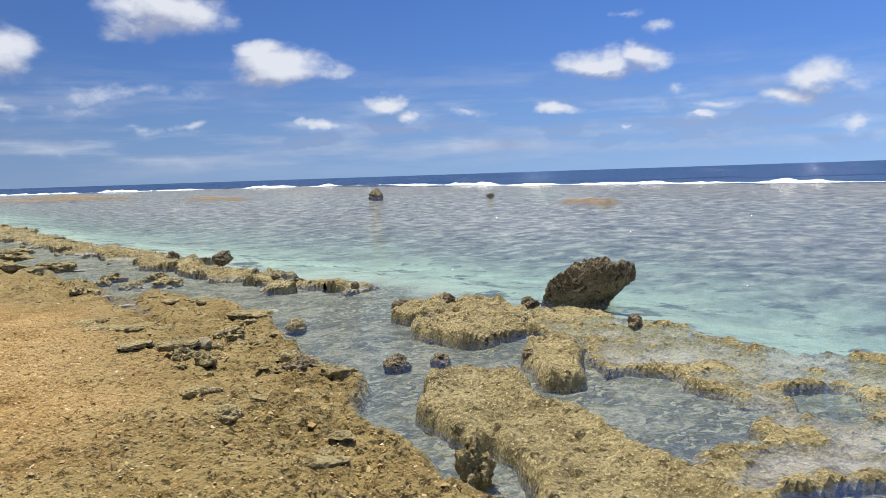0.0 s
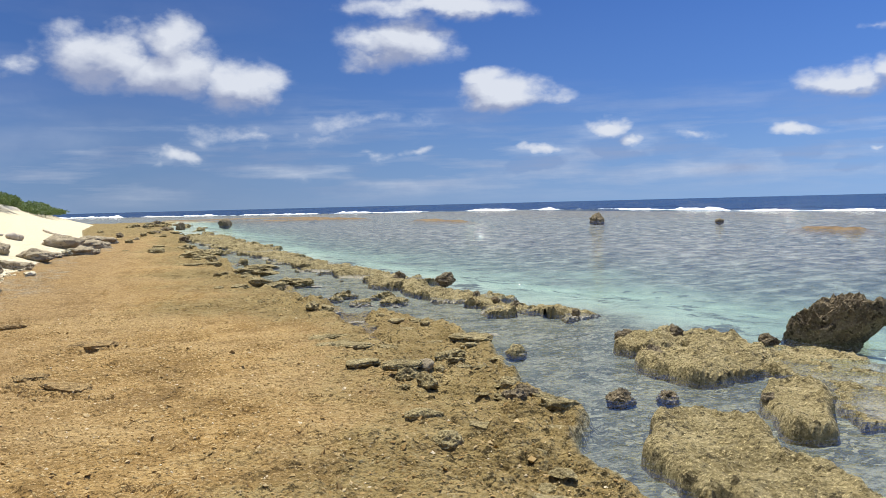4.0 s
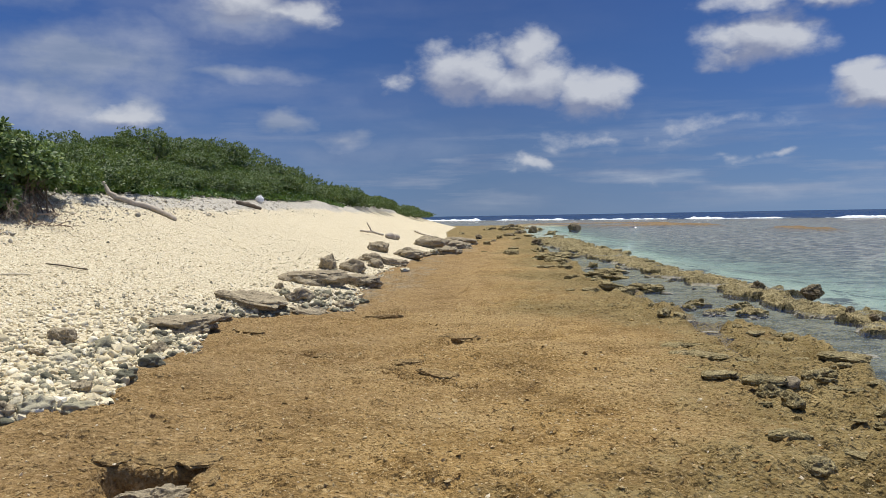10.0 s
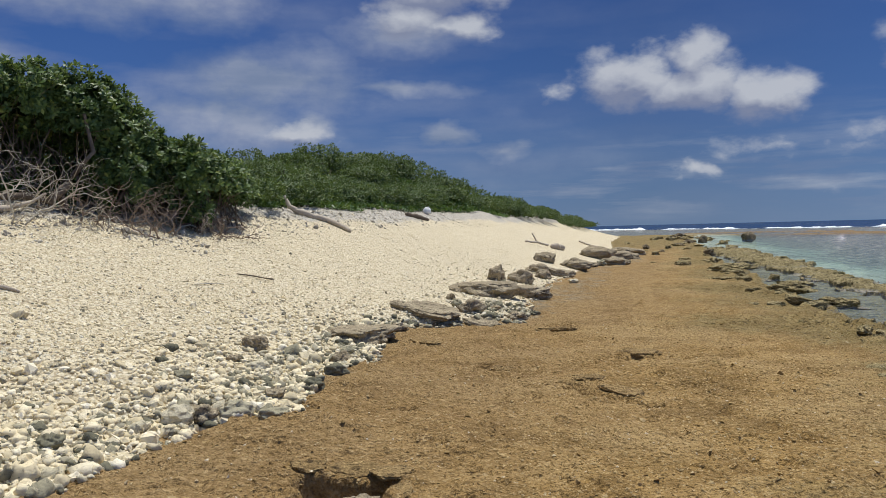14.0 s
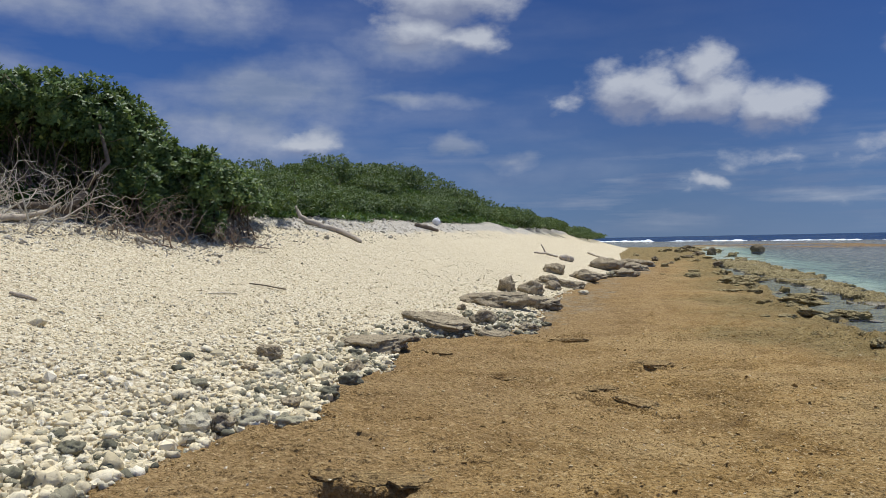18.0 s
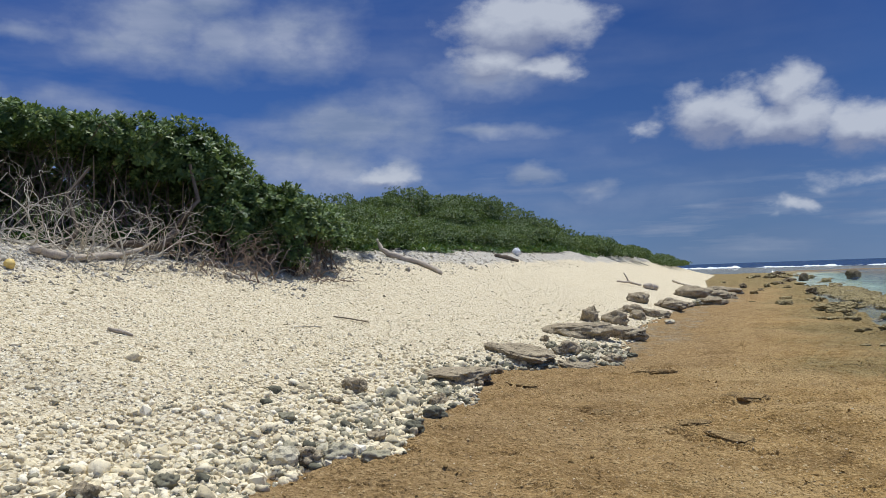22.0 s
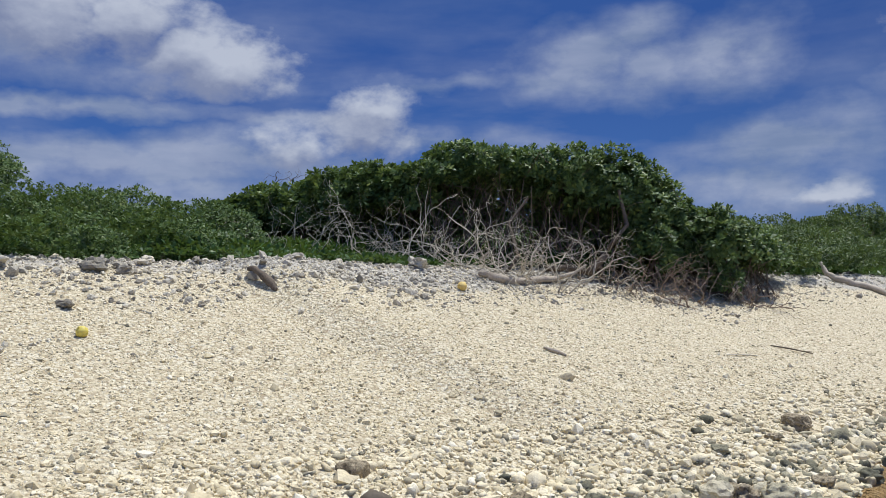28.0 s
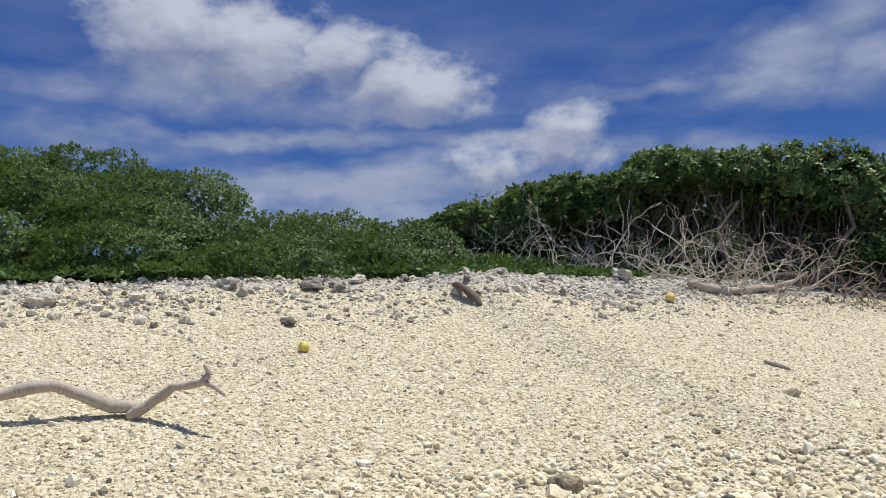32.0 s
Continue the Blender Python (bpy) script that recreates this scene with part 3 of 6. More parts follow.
def pebble_material():
    g = Graph("coral_pebble")
    p = g.position()
    r = g.math("FRACT", g.math("ADD", g.island(), g.random()))
    col = g.ramp(r, (0.0, (0.2, 0.185, 0.13)), (0.05, (0.36, 0.325, 0.225)), (0.11, (0.56, 0.475, 0.295)), (0.4, (0.72, 0.62, 0.4)), (0.8, (0.79, 0.695, 0.475)), (1.0, (0.84, 0.77, 0.585)))
    n = g.noise(p, 45, 5, 0.65)
    col = g.mix(g.span(n, 0.5, 0.25), col, g.mix(0.55, col, (0.25, 0.2, 0.13)))
    return g.surface(col, 0.9, g.bump(n, 0.6, 0.012), 0.15)


def grey_pebble_material(name, *stops):
    g = Graph(name)
    p = g.position()
    r = g.math("FRACT", g.math("ADD", g.island(), g.random()))
    col = g.ramp(r, *zip((0.0, 0.3, 0.6, 1.0), stops))
    n = g.noise(p, 40, 5, 0.65)
    col = g.mix(g.span(n, 0.5, 0.25), col, g.mix(0.6, col, (0.06, 0.06, 0.055)))
    return g.surface(col, 0.92, g.bump(n, 0.8, 0.015), 0.12)


def water_material():
    g = Graph("sea_water")
    p = g.position()
    r1 = g.noise(p, 1.1, 3, 0.5)
    r2 = g.noise(p, 5.5, 4, 0.6)
    r3 = g.noise(p, 11, 2, 0.5)
    h = g.math("ADD", g.math("ADD", g.math("MULTIPLY", r1, 0.5), g.math("MULTIPLY", r2, 0.6)), g.math("MULTIPLY", r3, 0.16))
    nrm = g.bump(h, 1.0, g.math("MULTIPLY_ADD", g.layer("open"), 0.19, 0.06))
    fres = g.node("ShaderNodeFresnel", IOR=1.33, Normal=nrm)
    share = g.math("MULTIPLY", g.span(fres.outputs[0], 0.0, 0.9, 0.0, 0.38), g.math("MULTIPLY_ADD", g.layer("open"), 0.35, 0.65))
    clear = g.node("ShaderNodeBsdfTransparent", Color=g.mix(g.layer("lagoon"), (0.95, 0.975, 0.96), (0.86, 0.98, 0.925)))
    body = g.node("ShaderNodeBsdfDiffuse", Color=(0.006, 0.026, 0.08, 1))
    under = g.node("ShaderNodeMixShader")
    g.put(under.inputs[0], g.layer("deep"))
    g.put(under.inputs[1], clear.outputs[0])
    g.put(under.inputs[2], body.outputs[0])
    gloss = g.node("ShaderNodeBsdfGlossy", Color=(0.9, 0.9, 0.9, 1), Roughness=0.03, Normal=nrm)
    mixs = g.node("ShaderNodeMixShader")
    g.put(mixs.inputs[0], share)
    g.put(mixs.inputs[1], under.outputs[0])
    g.put(mixs.inputs[2], gloss.outputs[0])
    o = g.node("ShaderNodeOutputMaterial")
    g.put(o.inputs[0], mixs.outputs[0])
    return g.m


def leaf_material(name, low, high, tip, gloss=0.36):
    g = Graph(name)
    r = g.island()
    p = g.position()
    col = g.ramp(r, (0.0, low), (0.6, high), (0.9, high), (0.97, tip), (1.0, tip))
    col = g.mix(g.span(g.noise(p, 0.7, 4), 0.35, 0.68), col, g.mix(0.6, col, low))
    col = g.mix(g.span(g.noise(p, 2.6, 3), 0.6, 0.72), col, g.mix(0.45, col, tip))
    skin = g.t.nodes.new("ShaderNodeBsdfPrincipled")
    g.put(skin.inputs["Base Color"], col)
    g.put(skin.inputs["Roughness"], 0.48)
    g.put(skin.inputs["Specular IOR Level"], gloss)
    glow = g.t.nodes.new("ShaderNodeBsdfTranslucent")
    g.put(glow.inputs["Color"], g.mix(0.5, col, (0.2, 0.27, 0.04)))
    both = g.t.nodes.new("ShaderNodeMixShader")
    both.inputs[0].default_value = 0.24
    g.put(both.inputs[1], skin.outputs[0])
    g.put(both.inputs[2], glow.outputs[0])
    o = g.t.nodes.new("ShaderNodeOutputMaterial")
    g.put(o.inputs[0], both.outputs[0])
    return g.m


def bark_material(name, dark, light):
    g = Graph(name)
    p = g.position()
    n = g.noise(g.position((1, 1, 0.35)), 60, 5, 0.65)
    col = g.ramp(g.math("ADD", g.math("MULTIPLY", n, 0.7), g.math("MULTIPLY", g.noise(p, 5, 3), 0.4)), (0.3, dark), (0.75, light))
    return g.surface(col, 0.85, g.bump(n, 0.6, 0.01), 0.2)


def foam_material():
    g = Graph("sea_foam")
    n = g.noise(g.position((0.5, 0.5, 1)), 2.2, 6, 0.65)
    return g.surface(g.ramp(n, (0.3, (0.6, 0.68, 0.72)), (0.55, (0.85, 0.88, 0.9))), 0.8, g.bump(n, 0.6, 0.3), 0.2)


def plain_material(name, a, b, scale=20, rough=0.6):
    g = Graph(name)
    n = g.noise(g.local(), scale, 4)
    return g.surface(g.ramp(n, (0.35, a), (0.65, b)), rough, g.bump(n, 0.3, 0.006), 0.35)


M_GROUND = ground_material()
M_SHELF = coral_rock_material("olive_reef_rock", (0.14, 0.107, 0.042), (0.29, 0.23, 0.1), (0.46, 0.375, 0.19), 0.035)
M_BOULDER = coral_rock_material("dark_coral_rock", (0.1, 0.076, 0.042), (0.195, 0.15, 0.084), (0.31, 0.245, 0.148), 0.035)
M_FLAT = coral_rock_material("ochre_flat_rock", (0.16, 0.1, 0.036), (0.3, 0.2, 0.078), (0.43, 0.3, 0.13), 0.03)
M_SLAB = coral_rock_material("grey_beach_rock", (0.21, 0.168, 0.102), (0.32, 0.262, 0.165), (0.43, 0.357, 0.23), 0.016)
M_PEBBLE = pebble_material()
M_RUBBLE = grey_pebble_material("dark_rubble", (0.13, 0.125, 0.085), (0.22, 0.205, 0.135), (0.38, 0.345, 0.23), (0.64, 0.57, 0.4))
M_BERM = grey_pebble_material("weathered_rubble", (0.24, 0.215, 0.165), (0.42, 0.38, 0.295), (0.57, 0.515, 0.4), (0.74, 0.665, 0.5))
M_WATER = water_material()
M_LEAF = leaf_material("shrub_leaf", (0.05, 0.09, 0.028), (0.145, 0.215, 0.066), (0.33, 0.38, 0.1), 0.28)
M_LEAF_FAR = leaf_material("far_shrub_leaf", (0.05, 0.085, 0.027), (0.115, 0.165, 0.05), (0.22, 0.25, 0.08), 0.18)
M_LEAF_THICK = leaf_material("thicket_leaf", (0.05, 0.09, 0.024), (0.125, 0.19, 0.055), (0.26, 0.3, 0.1), 0.2)
M_HERB = leaf_material("ground_cover_leaf", (0.03, 0.075, 0.015), (0.075, 0.15, 0.03), (0.16, 0.21, 0.05))
M_TWIG = bark_material("bleached_twig", (0.26, 0.23, 0.165), (0.7, 0.635, 0.5))
M_BRUSH = bark_material("brown_brushwood", (0.1, 0.07, 0.05), (0.36, 0.28, 0.21))
M_BARK = bark_material("shrub_bark", (0.06, 0.045, 0.032), (0.22, 0.175, 0.125))
M_DRIFT = bark_material("driftwood", (0.27, 0.22, 0.16), (0.58, 0.5, 0.39))
M_FOAM = foam_material()


# ------------------------------------------------------------------ ground sheet and water
def polar_sheet(angles, radii):
    a, r = np.meshgrid(angles, radii)
    x, y = -np.sin(a) * r, np.cos(a) * r
    rows, cols = a.shape
    idx = np.arange(rows * cols).reshape(rows, cols)
    nxt = np.roll(idx, -1, axis=1)
    quads = np.stack([idx[:-1], idx[1:], nxt[1:], nxt[:-1]], -1).reshape(-1, 4)
    return x.ravel(), y.ravel(), quads


def build_ground():
    fine = np.radians(np.arange(-78, 92, 0.21))
    rest = np.radians(np.arange(92, 282, 5.0))
    radii = [0.02, 0.5, 1.0, 1.5]
    while radii[-1] < 4900:
        r = radii[-1]
        radii.append(r * (1.0026 if 4.5 < r < 5.5 else 1.0052 if r < 10 else 1.01 if r < 16 else 1.014 if r < 60 else 1.022 if r < 200 else 1.08))
    x, y, quads = polar_sheet(np.concatenate([fine, rest]), np.array(radii))
    z = height(x, y)
    ob = mesh_object("ground", np.stack([x, y, z], 1), quads[:, ::-1], M_GROUND, smooth_faces=True)
    s, w = inland(x, y), seaward(x, y)
    out = x - np.interp(y, REEF_Y, REEF_X)
    me = ob.data
    mask_layer(me, "beach", smooth(s, 0.0, 0.3))
    up = upslope(x, y)
    mask_layer(me, "berm", smooth(up + 0.5 * fbm(x, y, 2.0, 3, 58) + 0.5 * smooth(y, 6, 9), 6.3, 7.4))
    mask_layer(me, "backshore", smooth(up + 0.8 * fbm(x, y, 2, 3, 51), 7.6, 8.8))
    mask_layer(me, "algae", np.maximum(smooth(w + 2.2 * fbm(x, y, 2.6, 5, 52, 0.6), -4.0, -0.1) * 0.8, 0.8 * smooth(y, 30, 70)) + 0.12)
    mask_layer(me, "greystone", np.maximum(smooth(-chain(x, y, [(-0.3, 13.9, 0.5, 18, 0.3, 0.7), (0.5, 18, 1.5, 23, 0.8, 0.6), (1.5, 23, 3.2, 33, 0.5, 0.6), (3.2, 33, 5, 40, 0.7, 0.9)]) + 0.9 * fbm(x, y, 1.0, 4, 56), -0.6, 0.5) * 0.45, 0.4 * smooth(s + 0.3 * fbm(x, y, 0.6, 3, 57), -0.25, 0.05)))
    mask_layer(me, "dry", smooth(s + 0.7 * fbm(x, y, 1.8, 3, 55), -4.2, -1.2))
    mask_layer(me, "sea", smooth(w, -0.02, 0.12))
    mask_layer(me, "reef", smooth(w + np.interp(y, [10, 45], [0, 3.5]) + 2.5 * fbm(x, y, 7, 3, 42) + 3 * fbm(x, y, 1.8, 3, 53), 5.5, 13))
    mask_layer(me, "crest", np.maximum(0.4 * smooth(out + 6 * fbm(x, y, 14, 3, 44), -34, -12), smooth(-chain(x, y, BARS) + 1.6 * fbm(x, y, 5, 4, 46), -1.0, 1.0)))
    mask_layer(me, "deep", smooth(out, -4, 12))
    mask_layer(me, "channel", smooth(w, np.interp(y, [6, 12], [4.4, 3.2]), np.interp(y, [6, 12], [3.0, 2.0])) * smooth(y + 1.2 * fbm(x, y, 1.5, 3, 54), 60, 40))
    return tagged(ob, "ochre rock flat, coral shingle beach and sandy lagoon floor", "ground", kind="structure")


def build_water():
    ang = np.radians(np.concatenate([np.arange(-100, 30, 1.0), np.arange(30, 260, 5.0)]))
    radii = [0.02, 1.0]
    while radii[-1] < 4900:
        radii.append(radii[-1] * 1.045 + 0.05)
    x, y, quads = polar_sheet(ang, np.array(radii))
    out = x - np.interp(y, REEF_Y, REEF_X)
    swell = smooth(out, 0, 80) * 0.5 * np.sin((x * 0.97 + y * 0.2) / 7.0 + 2 * fbm(x, y, 60, 2, 61)) * smooth(np.hypot(x, y), 1500, 300)
    ob = mesh_object("water", np.stack([x, y, WATER + swell], 1), quads[:, ::-1], M_WATER, smooth_faces=True)
    mask_layer(ob.data, "deep", smooth(out, -2, 14))
    off = x - np.interp(y, EDGE_Y, EDGE_X) + np.interp(y, [10, 45], [0, 3.0]) * smooth(x - np.interp(y, EDGE_Y, EDGE_X), 3, 6) + 1.5 * fbm(x, y, 6, 3, 62)
    mask_layer(ob.data, "open", smooth(off, 2.0, 6.0))
    mask_layer(ob.data, "lagoon", smooth(off, 2.0, 6.0) * (1 - 0.8 * smooth(off, 8, 15)))
    return tagged(ob, "clear shallow turquoise lagoon turning deep blue beyond the reef", "water", kind="structure")


ground = build_ground()
water = build_water()


# ------------------------------------------------------------------ rock shelves
def rock_platform(name, links, top, bottom, cell, seed, label, holes=(), rough=0.05, mat=None, wave=0.12, group="", bevel=0.06, drop=0.05, dips=0.0):
    """A worn shelf: a lumpy top that breaks off in a steep ragged side."""
    xs = [v for l in links for v in (l[0], l[2])]
    ys = [v for l in links for v in (l[1], l[3])]
    pad = max(max(l[4], l[5]) for l in links) + 0.5
    gx, gy = np.meshgrid(np.arange(min(xs) - pad, max(xs) + pad, cell), np.arange(min(ys) - pad, max(ys) + pad, cell))
    d = chain(gx, gy, links) + wave * fbm(gx, gy, 0.6, 4, seed, 0.55) + wave * 0.2 * fbm(gx, gy, 0.14, 2, seed + 3)
    if holes:
        d = np.maximum(d, -(chain(gx, gy, holes) + wave * 0.6 * fbm(gx, gy, 0.4, 3, seed + 7)))
    keep = d < 0.16
    quad = keep[:-1, :-1] & keep[1:, :-1] & keep[:-1, 1:] & keep[1:, 1:]
    idx = np.arange(gx.size).reshape(gx.shape)
    f = np.stack([idx[:-1, :-1], idx[:-1, 1:], idx[1:, 1:], idx[1:, :-1]], -1)[quad]
    used, inv = np.unique(f, return_inverse=True)
    x, y, dd = gx.ravel()[used], gy.ravel()[used], d.ravel()[used]
    z = top + rough * fbm(x, y, 0.45, 4, seed + 11) + 0.05 * fbm(x, y, 0.12, 4, seed + 12, 0.8) - 0.4 * rough * np.abs(fbm(x, y, 0.3, 3, seed + 13, 0.6))
    z = z + 0.5 * rough * smooth(dd, -0.25, -0.08) - drop * smooth(dd, -bevel, 0.0)
    z = z - dips * np.maximum(0, fbm(x, y, 1.6, 3, seed + 15) - 0.05)
    z = z + (bottom - z) * smooth(dd, -0.015, cell * 2.2)
    ob = mesh_object(name, np.stack([x, y, z], 1), inv.reshape(-1, 4), mat or M_SHELF)
    return tagged(ob, label, "rock shelf", group)


rock_platform("rock_ridge", [(8.45, 9.7, 7.95, 10.8, 0.18, 0.42), (7.95, 10.8, 8.15, 14, 0.42, 0.42), (8.15, 14, 8.9, 20, 0.42, 0.6), (8.9, 20, 9.4, 27, 0.6, 0.7), (9.4, 27, 11, 40, 0.7, 1.0), (11, 40, 13, 56, 1.0, 1.4)],
              -0.12, -0.4, 0.04, 101, "long low ridge of olive brown reef rock in the shallows", rough=0.15, wave=0.75, bevel=0.4, drop=0.1, dips=0.3)
rock_platform("rock_shelf", [(7.1, 7.2, 7.9, 7.3, 0.35, 0.45), (7.9, 7.2, 7.6, 6.2, 0.4, 0.35), (6.7, 6.4, 6.5, 5.7, 0.35, 0.3), (7.4, 6.3, 6.9, 5.7, 0.4, 0.35)],
              -0.085, -0.45, 0.03, 111, "jagged olive reef rock shelf beside the channel", rough=0.12, bevel=0.2, drop=0.07, group="reef rock shelves")
rock_platform("rock_shelf", [(6.5, 4.65, 6.1, 4.35, 0.28, 0.3), (6.1, 4.3, 5.6, 3.85, 0.25, 0.2)], -0.1, -0.45, 0.03, 121, "small olive reef rock shelf between pools", rough=0.07, group="reef rock shelves")
rock_platform("rock_shelf", [(5.0, 4.2, 4.75, 3.9, 0.4, 0.42), (4.5, 3.75, 4.35, 3.2, 0.4, 0.42), (4.5, 3.2, 4.1, 2.5, 0.42, 0.42), (4.1, 2.5, 3.6, 1.7, 0.42, 0.5), (3.6, 1.7, 2.9, 0.6, 0.5, 0.6)],
              -0.1, -0.45, 0.025, 131, "broad lumpy olive brown reef rock shelf", rough=0.07, group="reef rock shelves")
rock_platform("reef_flat", [(8.0, 5.9, 7.6, 4.3, 0.6, 0.75), (7.6, 4.3, 6.9, 3.3, 0.7, 0.9), (6.9, 3.2, 6.9, -1, 0.95, 1.3), (6.0, 1.2, 5.2, -1, 1.0, 1.3), (4.55, 1.75, 5.2, 1.4, 0.35, 0.5), (4.55, 1.75, 4.1, 1.6, 0.35, 0.3)],
              -0.185, -0.6, 0.035, 141, "awash tan reef flat with shallow pools", holes=[(5.95, 3.35, 5.1, 2.4, 0.38, 0.36), (5.6, 2.6, 5.2, 2.3, 0.35, 0.2), (6.45, 2.05, 6.1, 1.85, 0.28, 0.2), (4.5, 1.15, 5.2, 0.5, 0.16, 0.25)], rough=0.085, wave=0.22)


# ------------------------------------------------------------------ boulders and stones
def ball(level):
    bm = bmesh.new()
    bmesh.ops.create_icosphere(bm, subdivisions=level, radius=1.0)
    v = np.array([p.co[:] for p in bm.verts])
    f = np.array([[p.index for p in q.verts] for q in bm.faces])
    bm.free()
    return v, f


BALLS = {k: ball(k) for k in (1, 2, 3, 4, 5)}
BALLS[0] = (np.array([(1, 0, 0), (-1, 0, 0), (0, 1, 0), (0, -1, 0), (0, 0, 1), (0, 0, -1)], float), np.array([(0, 2, 4), (2, 1, 4), (1, 3, 4), (3, 0, 4), (2, 0, 5), (1, 2, 5), (3, 1, 5), (0, 3, 5)]))


def knobbly(level, size, seed, rough=0.25, lump=1.2, pits=0.0, flat=0.0):
    """A worn stone: an icosphere pushed about by noise, size = half axes."""
    v, f = BALLS[level]
    out = np.empty_like(v)
    for i, p in enumerate(v):
        q = Vector(p) * lump + Vector((seed * 7.13, seed * 3.7, seed * 1.9))
        r = 1 + rough * noise.fractal(q, 0.9, 2.1, 4) * 1.2
        if pits:
            r -= pits * max(0.0, noise.noise(q * 5.5)) ** 0.7
            r += pits * 0.5 * noise.noise(q * 13)
        out[i] = p * r
    if flat:
        out[:, 2] = np.where(out[:, 2] > flat, flat + (out[:, 2] - flat) * 0.35, out[:, 2])
    return out * np.asarray(size), f


def rot_z(v, deg):
    c, s = math.cos(radians(deg)), math.sin(radians(deg))
    return np.stack([v[:, 0] * c - v[:, 1] * s, v[:, 0] * s + v[:, 1] * c, v[:, 2]], 1)


def ground_z(x, y):
    return float(height(np.array([x]), np.array([y]))[0])


def boulder(name, x, y, size, turn, seed, label, mat, level=4, rough=0.28, pits=0.06, sink=0.35, flat=0.0, z=None, category="rock", group="", lump=1.2, boxy=1.0, tilt=False):
    v, f = knobbly(level, size, seed, rough, lump, pits, flat)
    if boxy < 1:
        e = v / np.asarray(size)
        v = np.sign(e) * np.abs(e) ** boxy * np.asarray(size)
    v = rot_z(v, turn)
    base = (ground_z(x, y) if z is None else z) + size[2] * (1 - 2 * sink)
    ob = mesh_object(name, v, f, mat, smooth_faces=level >= 3 and pits < 0.05)
    ob.location = (x, y, base)
    if tilt:
        e = 0.3
        ob.rotation_euler = (math.atan2(ground_z(x, y + e) - ground_z(x, y - e), 2 * e), -math.atan2(ground_z(x + e, y) - ground_z(x - e, y), 2 * e), 0)
    return tagged(ob, label, category, group)


def big_rock():
    v, f = knobbly(5, (1, 1, 1), 41, 0.16, 1.7, 0.15)
    v = np.sign(v) * np.abs(v) ** 0.72
    u, w, h = v[:, 0], v[:, 1], np.clip(v[:, 2], -1, 1.1)
    t = (h + 1) / 2
    left = -0.62 + 0.1 * np.clip(t, 0, 1) ** 2
    right = np.interp(t, [0, 0.3, 0.55, 0.8, 1.1], [0.4, 0.36, 0.5, 0.74, 0.78])
    x = left + (right - left) * (u + 1) / 2
    crag = np.array([noise.ridged_multi_fractal(Vector((a * 6, b * 4, 2.7)), 0.75, 2.2, 4, 1.0, 2.0) for a, b in zip(x, w)])
    top = np.interp(x, [-0.65, -0.5, -0.35, -0.1, 0.25, 0.7], [0.3, 0.48, 0.66, 0.77, 0.83, 0.86])
    z = t * (top + 0.2 * (crag - 1.05) * smooth(t, 0.4, 0.95))
    out = rot_z(np.stack([x, w * (0.28 + 0.07 * t), z * 0.87], 1), -79)
    ob = mesh_object("sea_rock", out, f, M_BOULDER)
    ob.location = (9.22, 6.22, -0.42)
    return tagged(ob, "pitted dark brown coral boulder standing in the shallows", "rock")


big_rock()
boulder("sea_rock", 8.55, 14.6, (0.2, 0.15, 0.14), 30, 3, "small dark knobbly coral rock on the ridge", M_BOULDER, rough=0.4, pits=0.14, sink=0.2, z=-0.05)
boulder("sea_rock", 46.6, 55.4, (0.85, 0.6, 0.6), 30, 4, "dark coral rock standing far out on the reef", M_BOULDER, rough=0.3, pits=0.1, sink=0.4, z=-0.3)
boulder("sea_rock", 46.6, 41.9, (0.35, 0.3, 0.25), 30, 5, "small dark coral rock far out on the reef", M_BOULDER, level=3, sink=0.4, z=-0.2)
boulder("sea_rock", 22.9, 88.3, (0.8, 0.6, 0.65), 30, 6, "dark coral rock in the far lagoon", M_BOULDER, level=3, sink=0.3, z=-0.2)
boulder("sea_rock", 16.5, 80, (0.4, 0.35, 0.5), 30, 7, "small upright dark rock in the far lagoon", M_BOULDER, level=3, sink=0.3, z=-0.2)
boulder("shore_rock", 5.7, 7.85, (0.13, 0.1, 0.1), 10, 8, "small olive stone standing in the channel", M_SHELF, level=3, sink=0.1, z=-0.28)
boulder("shore_rock", 5.15, 5.4, (0.14, 0.1, 0.11), 10, 9, "dark jagged stone standing in the channel", M_BOULDER, level=4, pits=0.15, sink=0.2, z=-0.28)
boulder("shore_rock", 5.55, 5.25, (0.13, 0.09, 0.09), 60, 10, "dark jagged stone standing in the channel", M_BOULDER, level=4, pits=0.15, sink=0.2, z=-0.28)
boulder("shore_rock", 2.97, 4.68, (0.12, 0.09, 0.07), 20, 11, "brown pitted stone lying on the rock flat", M_SHELF, level=4, pits=0.08)
boulder("shore_rock", 3.05, 5.2, (0.14, 0.09, 0.05), -20, 15, "flat brown stone lying on the rock flat", M_SHELF, level=4, pits=0.05, rough=0.2)
boulder("shore_rock", 3.7, 6.75, (0.13, 0.1, 0.08), 20, 13, "olive brown lump of coral on the rock flat", M_SHELF, level=4, pits=0.08)
boulder("shore_rock", 4.0, 6.95, (0.12, 0.09, 0.06), 50, 14, "pale rounded stone on the rock flat", M_SLAB, level=3, pits=0.0, rough=0.15)

